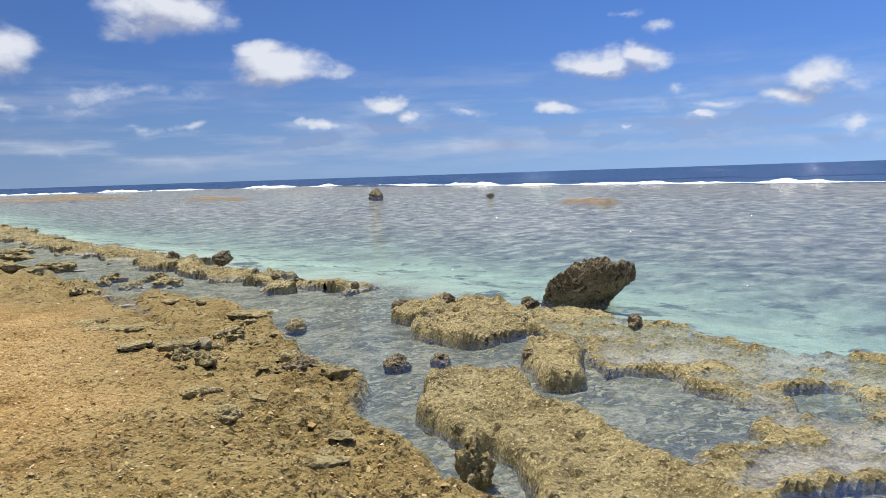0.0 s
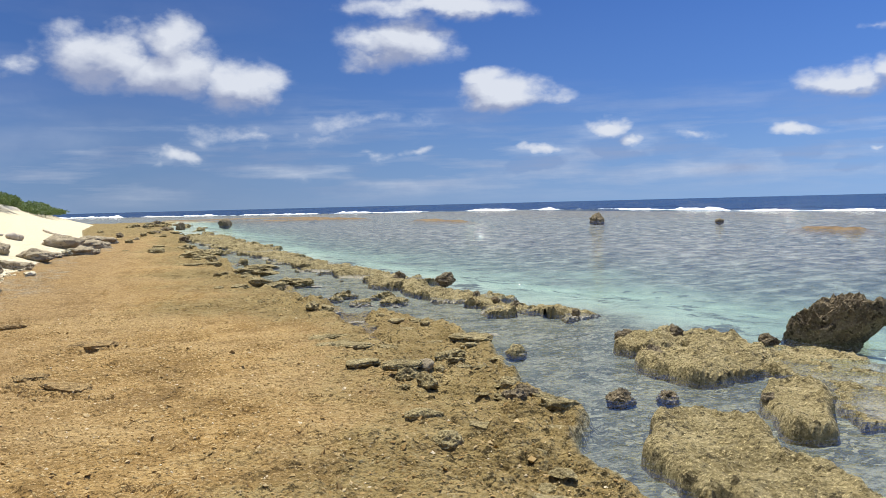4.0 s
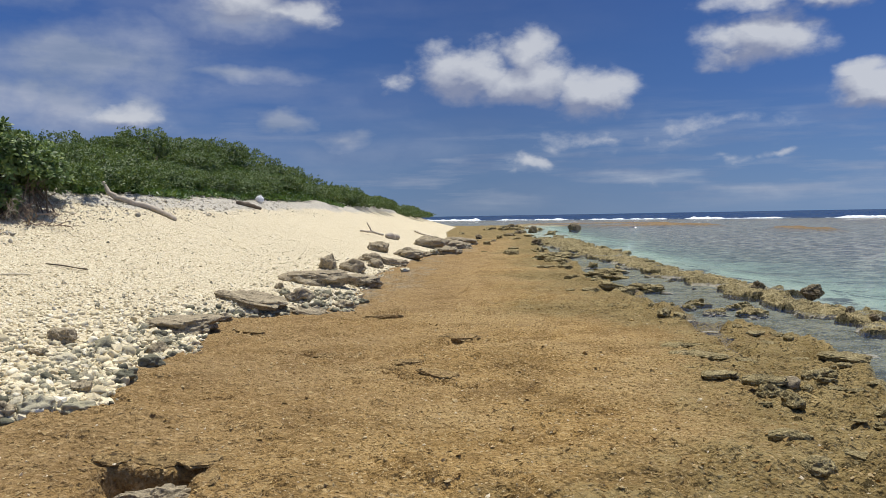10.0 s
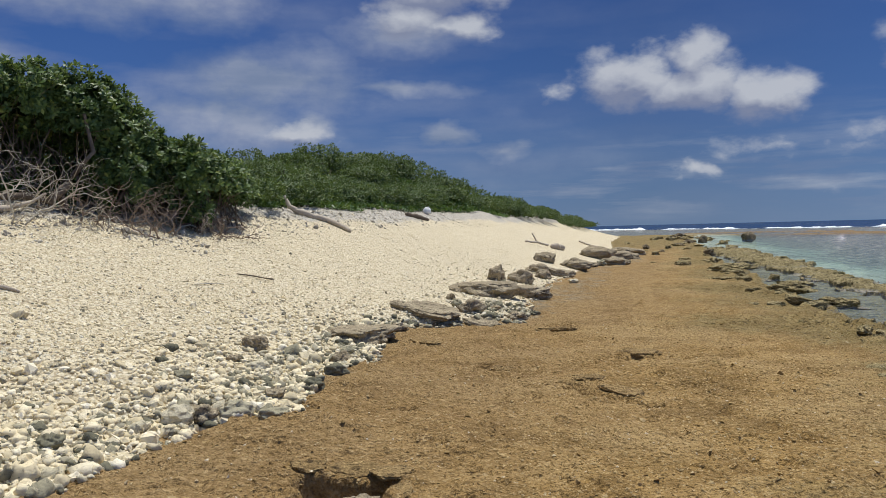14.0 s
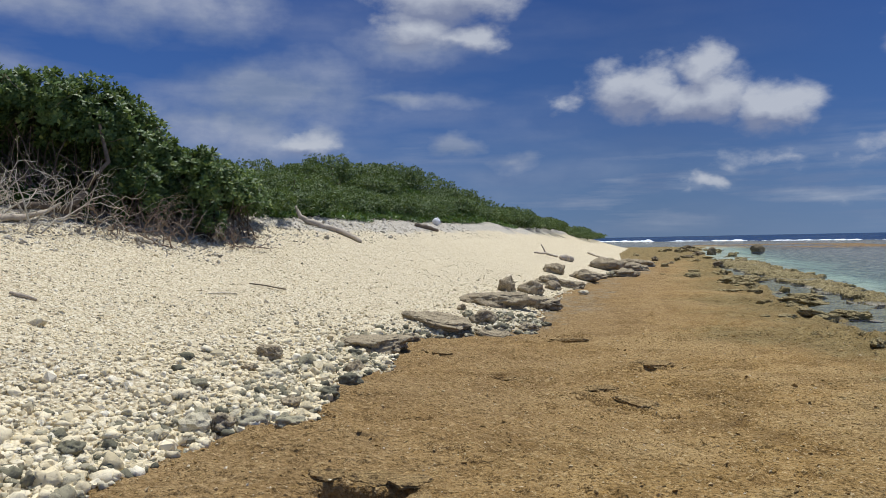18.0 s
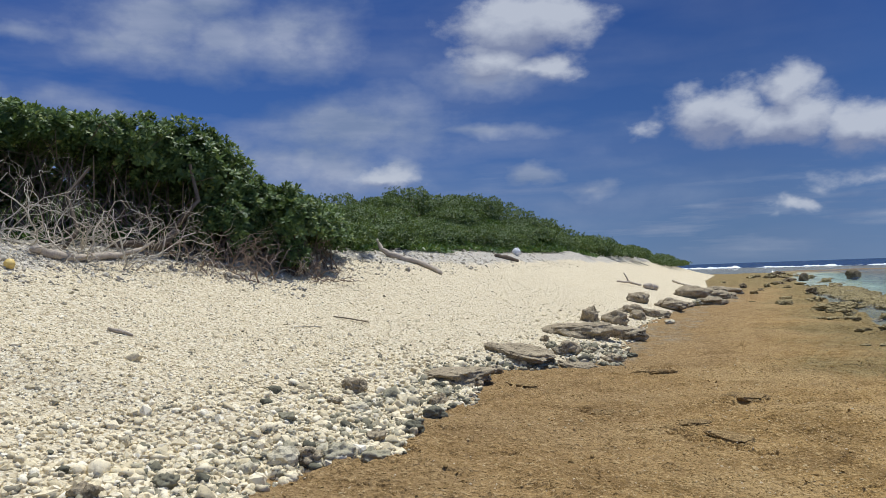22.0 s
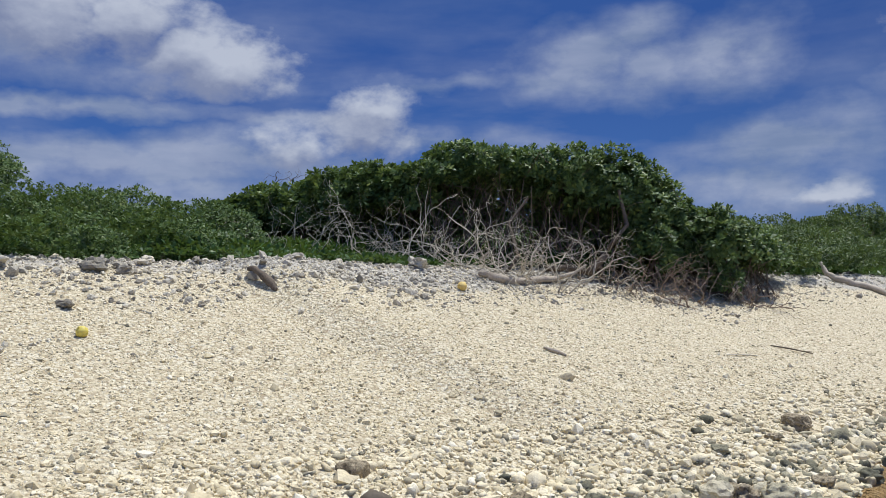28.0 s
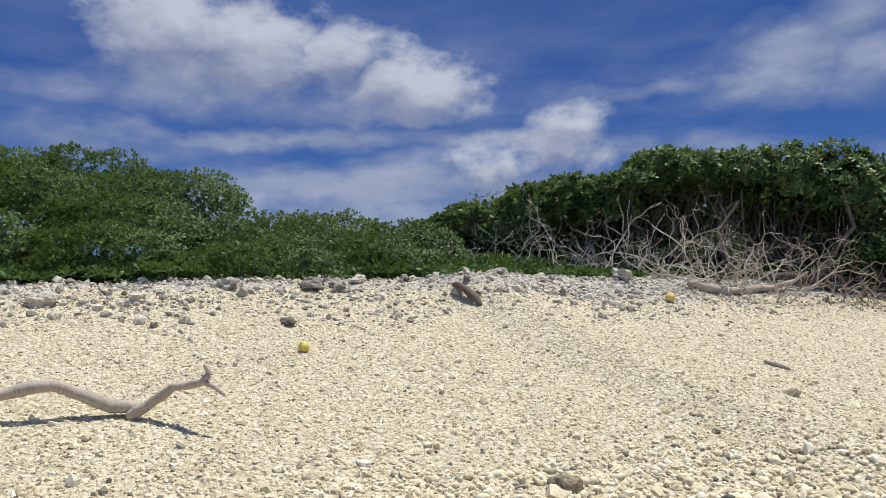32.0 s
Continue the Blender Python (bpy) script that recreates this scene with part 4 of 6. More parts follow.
def slab(name, x, y, size, turn, seed, label, mat, sink=0.3, dip=0.0, group="", level=4, roll=0.0, category="rock"):
    """A broken slab of bedded rock: many-sided outline, flat worn top, steep undercut sides."""
    v, f = BALLS[level]
    rng = np.random.default_rng(seed * 13 + 5)
    sides = np.sort(rng.uniform(0, 2 * np.pi, 4)) * 0.25 + np.arange(4) * np.pi / 2 * 0.95
    reach = rng.uniform(0.78, 1.02, 4)
    ang = np.arctan2(v[:, 1], v[:, 0])
    face = np.cos(ang[:, None] - sides[None])
    outline = np.min(np.where(face > 0.15, reach / np.maximum(face, 0.15), 9.0), 1)
    outline = np.minimum(outline, 1.1) + 0.1 * np.array([noise.fractal(Vector((math.cos(a) * 2.6 + seed * 3.1, math.sin(a) * 2.3, seed * 0.7)), 0.8, 2.1, 4) for a in ang])
    flat = np.sqrt(v[:, 0] ** 2 + v[:, 1] ** 2)
    wide = np.clip(flat / 0.93, 0, 1)
    rough = np.array([noise.fractal(Vector(p) * 2.3 + Vector((seed * 5.1, 0, seed)), 0.85, 2.1, 5) for p in v])
    lift = np.sign(v[:, 2]) * np.minimum(1, np.abs(v[:, 2]) / 0.62) ** 0.85
    beds = 1 - 0.1 * np.maximum(0, -lift) + 0.04 * np.sin(lift * 7 + seed)
    out = np.stack([np.cos(ang) * wide * outline * beds, np.sin(ang) * wide * outline * beds, lift * (1 + 0.45 * rough)], 1)
    out[:, :2] *= (1 + 0.12 * rough)[:, None]
    out = rot_z(out * np.asarray(size), turn)
    ob = mesh_object(name, out, f, mat, smooth_faces=False)
    ob.location = (x, y, ground_z(x, y) + size[2] * (1 - 2 * sink))
    e = 0.35
    ob.rotation_euler = (math.atan2(ground_z(x, y + e) - ground_z(x, y - e), 2 * e) * 0.5 + dip, -math.atan2(ground_z(x + e, y) - ground_z(x - e, y), 2 * e) * 0.6 + roll, 0)
    return tagged(ob, label, category, group)


# x, y, half length, half width, half thickness, turn, dip, roll
SLABS = [(-0.95, 17.2, 0.72, 0.62, 0.17, -20, 0.16, 0.12), (-0.1, 18.4, 0.62, 0.5, 0.14, -35, 0.14, 0.2), (-1.75, 13.75, 0.62, 0.3, 0.09, -12, 0.2, 0.06), (-0.85, 13.75, 0.45, 0.17, 0.06, -14, 0.2, 0.04), (-2.4, 11.3, 0.5, 0.62, 0.12, 20, 0.05, 0.1), (-1.0, 14.15, 0.26, 0.2, 0.12, 30, 0.1, 0.0),
         (-0.25, 14.35, 0.2, 0.16, 0.07, 0, 0.1, 0.0), (-0.8, 20.5, 0.24, 0.2, 0.2, 10, 0.1, 0.1), (-0.2, 21.3, 0.36, 0.26, 0.17, -10, 0.1, 0.15), (0.25, 24.8, 0.36, 0.26, 0.14, 5, 0.1, 0.0), (0.85, 25.2, 0.5, 0.36, 0.17, -20, 0.12, 0.12), (0.4, 23.6, 0.24, 0.2, 0.14, 40, 0.1, 0.0), (0.55, 29.5, 0.4, 0.3, 0.2, 20, 0.1, 0.1),
         (1.65, 29.6, 0.6, 0.4, 0.17, -15, 0.12, 0.1), (3.1, 38.2, 0.9, 0.6, 0.3, 10, 0.1, 0.1), (3.5, 33.6, 0.6, 0.4, 0.16, -20, 0.1, 0.05), (5.0, 42.5, 1.0, 0.6, 0.25, -20, 0.1, 0.0), (4.4, 39.4, 0.9, 0.6, 0.2, -20, 0.12, 0.0), (2.3, 31.6, 0.4, 0.3, 0.12, 30, 0.1, 0.0)]
LUMPS = [(-3.17, 8.45, 0.1), (-2.85, 8.3, 0.15), (-2.95, 6.6, 0.12), (-2.75, 6.55, 0.16), (-2.5, 6.65, 0.17), (-2.2, 6.75, 0.16), (-2.35, 7.3, 0.14), (-2.15, 7.9, 0.15), (-2.1, 8.6, 0.14), (-2.2, 9.3, 0.16), (-2.25, 9.9, 0.13), (-2.45, 10.4, 0.12), (-2.0, 12.4, 0.15), (-1.9, 13.2, 0.14), (-1.3, 14.7, 0.15), (-0.6, 14.9, 0.12),
         (0.1, 15.2, 0.12), (-0.2, 16.0, 0.14), (-1.5, 15.7, 0.13), (-0.6, 19.6, 0.15), (1.2, 22.4, 0.16), (1.4, 26.6, 0.2), (2.9, 33.2, 0.25), (-3.4, 5.4, 0.12), (-3.7, 4.9, 0.13), (-3.2, 7.2, 0.12)]
for i, (sx, sy, a) in enumerate(LUMPS):
    a *= 0.8
    boulder("beach_stone", sx, sy, (a, a * (0.7 + 0.03 * (i % 7)), a * (0.55 + 0.04 * (i % 5))), i * 47, 660 + i, "rounded grey brown lump of beach rock among pale shingle", M_RUBBLE if i % 3 else M_SLAB, level=4, rough=0.42, pits=0.03, sink=0.28, group="beach rock lumps", lump=1.5)
for i, (sx, sy, a, b, c, turn, dip, roll) in enumerate(SLABS):
    if i in (0, 1, 4):
        boulder("beach_rock", sx, sy, (a, b * 0.85, c * 1.6), turn, 60 + i, "broad grey brown slab of beach rock beside the shingle", M_SLAB, level=5, rough=0.3, pits=0.015, sink=0.36, flat=0.45, group="beach rock slabs", lump=1.4)
        continue
    if i > 4 and i != 10:
        boulder("beach_rock", sx, sy, (a * 0.9, b * 0.95, c * 1.25), turn, 60 + i, "rounded grey brown beach rock at the foot of the shingle", M_SLAB, level=4, rough=0.36, pits=0.02, sink=0.3, group="beach rock slabs", lump=1.5)
        continue
    slab("beach_rock", sx, sy, (a, b, c * 0.75), turn, 60 + i, "grey brown slab of beach rock at the foot of the shingle", M_SLAB, sink=0.3, dip=dip - 0.12, roll=roll * 0.7, group="beach rock slabs")
# plates of the flat itself that stand proud over a hollow
for i, (sx, sy, a, b, c, turn) in enumerate([(0.6, 8.66, 0.17, 0.12, 0.03, -25), (0.88, 8.08, 0.3, 0.1, 0.022, -52), (1.35, 10.45, 0.26, 0.14, 0.03, -6), (1.78, 10.1, 0.2, 0.16, 0.028, -40), (-0.32, 9.5, 0.14, 0.14, 0.03, -60), (-1.4, 11.1, 0.24, 0.1, 0.024, -32), (0.42, 13.2, 0.3, 0.12, 0.035, -10),
                                              (-1.5, 5.3, 0.14, 0.08, 0.02, -4), (-1.2, 5.32, 0.22, 0.1, 0.022, 0), (-0.92, 5.22, 0.16, 0.09, 0.02, -8), (-0.8, 4.85, 0.08, 0.14, 0.02, 10)]):
    slab("rock_plate", sx, sy, (a, b, c), turn, 1300 + i, "ochre plate of the rock flat standing proud over a hollow", M_FLAT, sink=0.4, group="rock plates", dip=0.03)
boulder("shore_rock", -1.1, 4.76, (0.2, 0.13, 0.09), 20, 1330, "pale pitted rock bedded in a pothole of the flat", M_SLAB, level=4, rough=0.5, pits=0.12, sink=0.3, lump=1.8)

# flat plates that have broken off the sea edge of the rock flat
rng = np.random.default_rng(640)
for i in range(40):
    sy = rng.uniform(3.4, 13) if i < 20 else rng.uniform(13, 45)
    sx = np.interp(sy, EDGE_Y, EDGE_X) - 0.15 - abs(rng.normal(0, 0.55 if sy < 13 else 0.9))
    a = rng.uniform(0.06, 0.17) * (1 if sy < 13 else 1.7)
    slab("ledge_stone", sx, sy, (a, a * rng.uniform(0.5, 0.9), a * rng.uniform(0.16, 0.3)), rng.uniform(0, 180), 900 + i, "flat olive tan plate of reef rock at the water's edge", M_SHELF, sink=0.4, dip=rng.normal(0, 0.06), group="ledge stones", level=3)


for i, (sx, sy, a, b, c, turn) in enumerate([(3.94, 9.6, 0.24, 0.14, 0.06, 10), (3.86, 8.65, 0.3, 0.16, 0.07, -20), (3.6, 7.55, 0.2, 0.12, 0.05, 15), (3.74, 6.9, 0.2, 0.14, 0.07, 0), (6.1, 20.1, 0.8, 0.4, 0.13, -30), (6.45, 18.0, 0.8, 0.4, 0.15, -40), (6.42, 15.0, 0.42, 0.26, 0.12, -20), (7.0, 14.3, 0.4, 0.26, 0.1, -10), (6.75, 13.4, 0.42, 0.3, 0.12, -30), (6.3, 13.8, 0.36, 0.26, 0.1, 30),
                                              (6.55, 28.0, 0.9, 0.5, 0.14, -30), (7.4, 24.0, 0.8, 0.4, 0.14, -20), (8.2, 33.0, 1.0, 0.6, 0.16, -20), (5.6, 8.7, 0.3, 0.2, 0.08, 0), (5.3, 11.6, 0.35, 0.22, 0.08, 30)]):
    if sy > 12:
        boulder("ledge_stone", sx, sy, (a * 0.6, b * 0.7, c * 1.1), turn, 1400 + i, "low pitted lump of olive reef rock at the water's edge", M_SHELF, level=4, rough=0.45, pits=0.1, sink=0.36, group="ledge stones", lump=1.8)
        continue
    slab("ledge_stone", sx, sy, (a, b, c * 0.45), turn, 1400 + i, "flat olive tan plate of reef rock at the water's edge", M_SHELF, sink=0.2, dip=0.03, group="ledge stones")


# ------------------------------------------------------------------ shingle
def scatter_stones(name, xs, ys, sizes, level, mat, seed, label, category, sink=0.3):
    rng = np.random.default_rng(seed)
    shapes = [knobbly(level, (1, (0.8, 0.68, 0.55, 0.9)[k % 4], (0.6, 0.7, 0.48, 0.78)[k % 4] * (0.85 if level == 0 else 1)), seed + k, 0.55, 1.8)[0] for k in range(12)]
    f0 = BALLS[level][1]
    n = len(xs)
    kinds = rng.integers(0, 12, n)
    turn, tilt = rng.uniform(0, 2 * np.pi, n), rng.normal(0, 0.5, n)
    zs = height(xs, ys)
    nv = len(shapes[0])
    v = np.array(shapes)[kinds] * sizes[:, None, None]
    ct, st = np.cos(tilt)[:, None], np.sin(tilt)[:, None]
    vx, vz = v[..., 0] * ct - v[..., 2] * st, v[..., 0] * st + v[..., 2] * ct
    ca, sa = np.cos(turn)[:, None], np.sin(turn)[:, None]
    wx, wy = vx * ca - v[..., 1] * sa, vx * sa + v[..., 1] * ca
    out = np.stack([wx + xs[:, None], wy + ys[:, None], vz + (zs + sizes * 0.5 * (1 - 2 * sink))[:, None]], -1).reshape(-1, 3)
    faces = (f0[None] + (np.arange(n) * nv)[:, None, None]).reshape(-1, 3)
    ob = mesh_object(name, out, faces, mat, smooth_faces=level > 1)
    return tagged(ob, label, category, kind="stuff")


def beach_points(n, s0, s1, y0, y1, seed, near=None):
    rng = np.random.default_rng(seed)
    ys = rng.uniform(y0, y1, n * 3)
    s = rng.uniform(s0, s1, n * 3)
    xs = np.interp(ys, FOOT_Y, FOOT_X) - s / 0.985
    if near:
        keep = rng.uniform(0, 1, n * 3) < np.clip(near / np.hypot(xs, ys), 0, 1) ** 2
        xs, ys = xs[keep], ys[keep]
    return xs[:n], ys[:n], rng


px, py, rng = beach_points(46000, -0.05, 7.0, -4, 26, 71, near=5.0)
ps = inland(px, py)
shingle = scatter_stones("shingle", px, py, rng.lognormal(-3.85, 0.42, len(px)) * np.interp(ps, [0, 1.2, 2.5, 4], [1.6, 1.15, 0.78, 0.6]), 1, M_PEBBLE, 72, "cream coral shingle covering the beach slope", "shingle", sink=0.43)
px, py, rng = beach_points(52000, 1.8, 7.4, -6, 30, 171, near=9.0)
scatter_stones("shingle", px, py, rng.lognormal(-4.3, 0.42, len(px)), 0, M_PEBBLE, 172, "small sharp cream coral chips over the upper beach", "shingle", sink=0.5)
px, py, rng = beach_points(4600, -0.1, 2.0, 0, 13, 73, near=7)
scatter_stones("foot_stones", px, py, rng.lognormal(-3.6, 0.4, len(px)) * np.interp(inland(px, py), [0, 0.8, 2.0], [1.2, 1.0, 0.75]), 2, M_PEBBLE, 74, "larger cream and grey coral stones along the foot of the beach", "stones", sink=0.35)
px, py, rng = beach_points(2000, -0.12, 0.75, 2, 16, 77)
scatter_stones("foot_stones", px, py, rng.lognormal(-3.55, 0.45, len(px)), 2, M_RUBBLE, 78, "dark grey coral stones along the foot of the beach", "stones", sink=0.35)
px, py, rng = beach_points(17000, 5.4, 8.4, -7, 40, 75, near=9)
keep = inland(px, py) > 6.9 - 0.6 * smooth(py, 6, 9) - np.abs(rng.normal(0, 0.6, len(px))) + 0.5 * fbm(px, py, 1.5, 3, 82)
px, py = px[keep], py[keep]
scatter_stones("berm_rubble", px, py, rng.lognormal(-3.9, 0.55, len(px)), 1, M_BERM, 76, "grey weathered coral rubble along the crest of the beach", "rubble")
px, py, rng = beach_points(5200, 3.6, 6.8, -6, 12, 79)
keep = fbm(px, py, 1.3, 3, 80) + 0.3 * (inland(px, py) - 5.8) + 0.1 * smooth(py, 8, 2) > 0.05
scatter_stones("berm_rubble", px[keep], py[keep], rng.lognormal(-3.9, 0.55, keep.sum()), 1, M_BERM, 81, "loose grey coral rubble patches below the beach crest", "rubble")


# ------------------------------------------------------------------ shrubs
def rosettes(leaves, length, seed, simple=False):
    """Leaf rosettes: broad blunt leaves round a shoot, upright in the middle and spread outside."""
    rng = np.random.default_rng(seed)
    vs, fs = [], []
    for i in range(leaves):
        a = i * 2.4 + rng.uniform(-0.3, 0.3)
        lift = 1.2 - 1.25 * (i / leaves) ** 0.8 + rng.uniform(-0.2, 0.2)
        ln, wd = length * rng.uniform(0.75, 1.1), length * rng.uniform(0.16, 0.22)
        if simple:
            prof = np.array([(0.05, 0, 0.0), (0.66, 1, 0.02), (0.66, -1, 0.02), (1.0, 0, 0.0)])
            tri = [(0, 1, 2), (1, 3, 2)]
        else:
            prof = np.array([(0.05, 0, 0.0), (0.45, 0.72, 0.04), (0.45, -0.72, 0.04), (0.86, 0.86, 0.03), (0.86, -0.86, 0.03), (1.0, 0, 0.0)])
            tri = [(0, 1, 2), (1, 3, 4), (1, 4, 2), (3, 5, 4)]
        u = prof[:, 0] * ln
        x = u * math.cos(lift)
        zz = u * math.sin(lift) + prof[:, 2] * ln - 0.14 * ln * prof[:, 0] ** 2
        w = prof[:, 1] * wd
        vs.append(np.stack([x * math.cos(a) - w * math.sin(a), x * math.sin(a) + w * math.cos(a), zz], 1))
        fs.append(np.array(tri) + len(prof) * i)
    return np.concatenate(vs), np.concatenate(fs)


def leaf_mesh(name, pts, axes, sizes, mat, parent, leaves=9, length=0.13, seed=0, label="", simple=False):
    rng = np.random.default_rng(seed + 500)
    kinds = [rosettes(leaves, length, 900 + k, simple) for k in range(6)]
    f0, nv = kinds[0][1], len(kinds[0][0])
    n = len(pts)
    base = np.array([k[0] for k in kinds])[rng.integers(0, 6, n)] * sizes[:, None, None]
    zx = axes / np.linalg.norm(axes, axis=1, keepdims=True)
    ref = rng.normal(size=(n, 3))
    xx = np.cross(ref, zx)
    xx /= np.linalg.norm(xx, axis=1, keepdims=True)
    yx = np.cross(zx, xx)
    v = base[..., 0:1] * xx[:, None] + base[..., 1:2] * yx[:, None] + base[..., 2:3] * zx[:, None] + pts[:, None]
    f = (f0[None] + (np.arange(n) * nv)[:, None, None]).reshape(-1, 3)
    return mesh_object(name, v.reshape(-1, 3), f, mat, parent, smooth_faces=False, label=label)


def tube(points, radii, sides=5):
    pts = [Vector(p) for p in points]
    vs, fs = [], []
    for i, p in enumerate(pts):
        d = (pts[min(i + 1, len(pts) - 1)] - pts[max(i - 1, 0)]).normalized()
        a = d.cross(Vector((0.31, 0.17, 0.93)))
        a = a.normalized() if a.length > 1e-4 else Vector((1, 0, 0))
        b = d.cross(a)
        for k in range(sides):
            t = 2 * math.pi * k / sides
            vs.append(p + (a * math.cos(t) + b * math.sin(t)) * radii[i])
    for i in range(len(pts) - 1):
        for k in range(sides):
            k2 = (k + 1) % sides
            fs.append((i * sides + k, i * sides + k2, (i + 1) * sides + k2, (i + 1) * sides + k))
    return np.array([v[:] for v in vs]), np.array(fs)


def grow(rng, start, way, length, radius, depth, out, kink=0.35, droop=0.0, fork=3, steps=5, roof=99.0):
    """A crooked branch with forks; adds (points, radii) to out."""
    p, d = Vector(start), Vector(way).normalized()
    pts, rad = [p.copy()], [radius]
    for i in range(steps):
        d = (d + Vector(rng.normal(0, kink, 3)) * 0.6 + Vector((0, 0, -droop))).normalized()
        if p.z > roof:
            d.z = -abs(d.z)
        p = p + d * length / steps
        pts.append(p.copy())
        rad.append(radius * (1 - 0.55 * (i + 1) / steps))
        if depth and i >= 1 and rng.uniform() < fork / steps:
            side = (d + Vector(rng.normal(0, 0.75, 3))).normalized()
            grow(rng, p, side, length * rng.uniform(0.5, 0.8), rad[-1] * 0.75, depth - 1, out, kink, droop, fork, steps, roof)
    out.append((pts, rad))


def branch_mesh(name, branches, mat, parent=None, sides=5, label=""):
    vs, fs, n = [], [], 0
    for pts, rad in branches:
        v, f = tube(pts, rad, sides)
        vs.append(v)
        fs.append(f + n)
        n += len(v)
    return mesh_object(name, np.concatenate(vs), np.concatenate(fs), mat, parent, smooth_faces=True, label=label)


def shrub(x, y, rx, ry, h, turn, seed, label, count, leaf=0.13, leaves=9, mat=None, limbs=7, bare=0, base=None, low=-0.1, group="beach shrubs", simple=False, lumpy=0.5):
    """A dome-shaped shrub with crooked limbs; every crown has lumps of its own."""
    rng = np.random.default_rng(seed)
    z0 = ground_z(x, y) if base is None else base
    root = new("shrub")
    root.location = (x, y, z0)
    root.rotation_euler = (0, 0, radians(turn))
    tagged(root, label, "shrub", group)
    d = rng.normal(size=(count * 3, 3))
    d /= np.linalg.norm(d, axis=1, keepdims=True)
    d = d[d[:, 2] > low][:count]
    lumps = np.array([1 + lumpy * noise.fractal(Vector(q) * 2.4 + Vector((seed, 0, seed * 0.3)), 0.8, 2.0, 3) for q in d])
    r = np.where(rng.uniform(size=len(d)) < 0.72, rng.uniform(0.9, 1.02, len(d)), rng.uniform(0.5, 0.9, len(d))) * lumps
    flat = np.sign(d) * np.abs(d) ** 0.8
    pts = flat * r[:, None] * np.array([rx, ry, h * 0.86]) + np.array([0, 0, h * 0.12])
    pts[:, 2] = np.maximum(pts[:, 2], 0.05)
    axes = d * 0.8 + np.array([0, 0, 0.55]) + rng.normal(0, 0.25, d.shape)
    leaf_mesh("crown", pts, axes, rng.uniform(0.75, 1.25, len(d)), mat or M_LEAF, root, leaves, leaf, seed, simple=simple)
    for k in range(limbs):
        wood = []
        a = rng.uniform(0, 2 * np.pi)
        grow(rng, (0.3 * rx * rng.normal(), 0.3 * ry * rng.normal(), -0.1), (math.cos(a) * rx, math.sin(a) * ry, h * rng.uniform(0.5, 1.0)), h * rng.uniform(0.7, 0.95), 0.05, 1 if simple else 2, wood, roof=0.75 * h)
        branch_mesh("limb", wood, M_BARK, root)
    return root


def lump_leaves(rng, c, r, count, seed, low=-0.55):
    """Rosette places and axes over one rounded lump of a crown."""
    d = rng.normal(size=(count * 3, 3))
    d /= np.linalg.norm(d, axis=1, keepdims=True)
    d = d[d[:, 2] > low][:count]
    wob = np.array([1 + 0.24 * noise.fractal(Vector(q) * 2.6 + Vector((seed, 0, seed * 0.3)), 0.8, 2.0, 3) for q in d])
    rad = np.where(rng.uniform(size=len(d)) < 0.68, rng.uniform(0.93, 1.02, len(d)), rng.uniform(0.6, 0.93, len(d))) * wob
    return d * rad[:, None] * np.asarray(r) + np.asarray(c), d * 0.75 + np.array([0, 0, 0.6]) + rng.normal(0, 0.25, d.shape)


def spot(az, dist):
    return -math.sin(radians(az)) * dist, math.cos(radians(az)) * dist


def clump(name_label, lumps, seed, density=92, leaf=0.15, leaves=10, limbs=10, mat=None, group="beach shrubs", low=-0.55):
    """A large shrub: lumps given as azimuth, distance, top and bottom height above the datum, half width, half depth."""
    rng = np.random.default_rng(seed)
    cx, cy = np.mean([spot(l[0], l[1]) for l in lumps], axis=0)
    z0 = ground_z(cx, cy)
    root = new("shrub")
    root.location = (cx, cy, z0)
    tagged(root, name_label, "shrub", group)
    wood = []
    for k, (az, dist, top, bottom, hw, hd) in enumerate(lumps):
        x, y = spot(az, dist)
        h = (top - bottom) / 2
        c = (x - cx, y - cy, (top + bottom) / 2 - z0)
        pts, axes = lump_leaves(rng, (0, 0, 0), (hw, hd, h), int(density * 4.2 * (hw * h + hd * h + hw * hd) / 1.5), seed + k, low)
        a = radians(az)
        pts = np.stack([pts[:, 0] * math.cos(a) - pts[:, 1] * math.sin(a), pts[:, 0] * math.sin(a) + pts[:, 1] * math.cos(a), pts[:, 2]], 1) + np.array(c)
        part_ob = leaf_mesh("crown", pts, axes, rng.uniform(0.8, 1.25, len(pts)), mat or M_LEAF, root, leaves, leaf, seed + k, simple=True)
        for q in range(limbs):
            gx, gy = rng.normal(0, 0.35 * hw), rng.normal(0, 0.3 * hd)
            foot = Vector((c[0] + gx, c[1] + gy, height(np.array([x + gx]), np.array([y + gy]))[0] - z0 - 0.05))
            goal = Vector((c[0] + rng.normal(0, 0.55 * hw), c[1] + rng.normal(0, 0.5 * hd), c[2] + h * rng.uniform(-0.2, 0.6)))
            limb = []
            grow(rng, foot, goal - foot, (goal - foot).length * 0.72, rng.uniform(0.012, 0.028), 1, limb, kink=0.25, roof=c[2] + 0.1 * h)
            wood.append(limb)
    for limb in wood:
        branch_mesh("limb", limb, M_BARK, root)
    return root


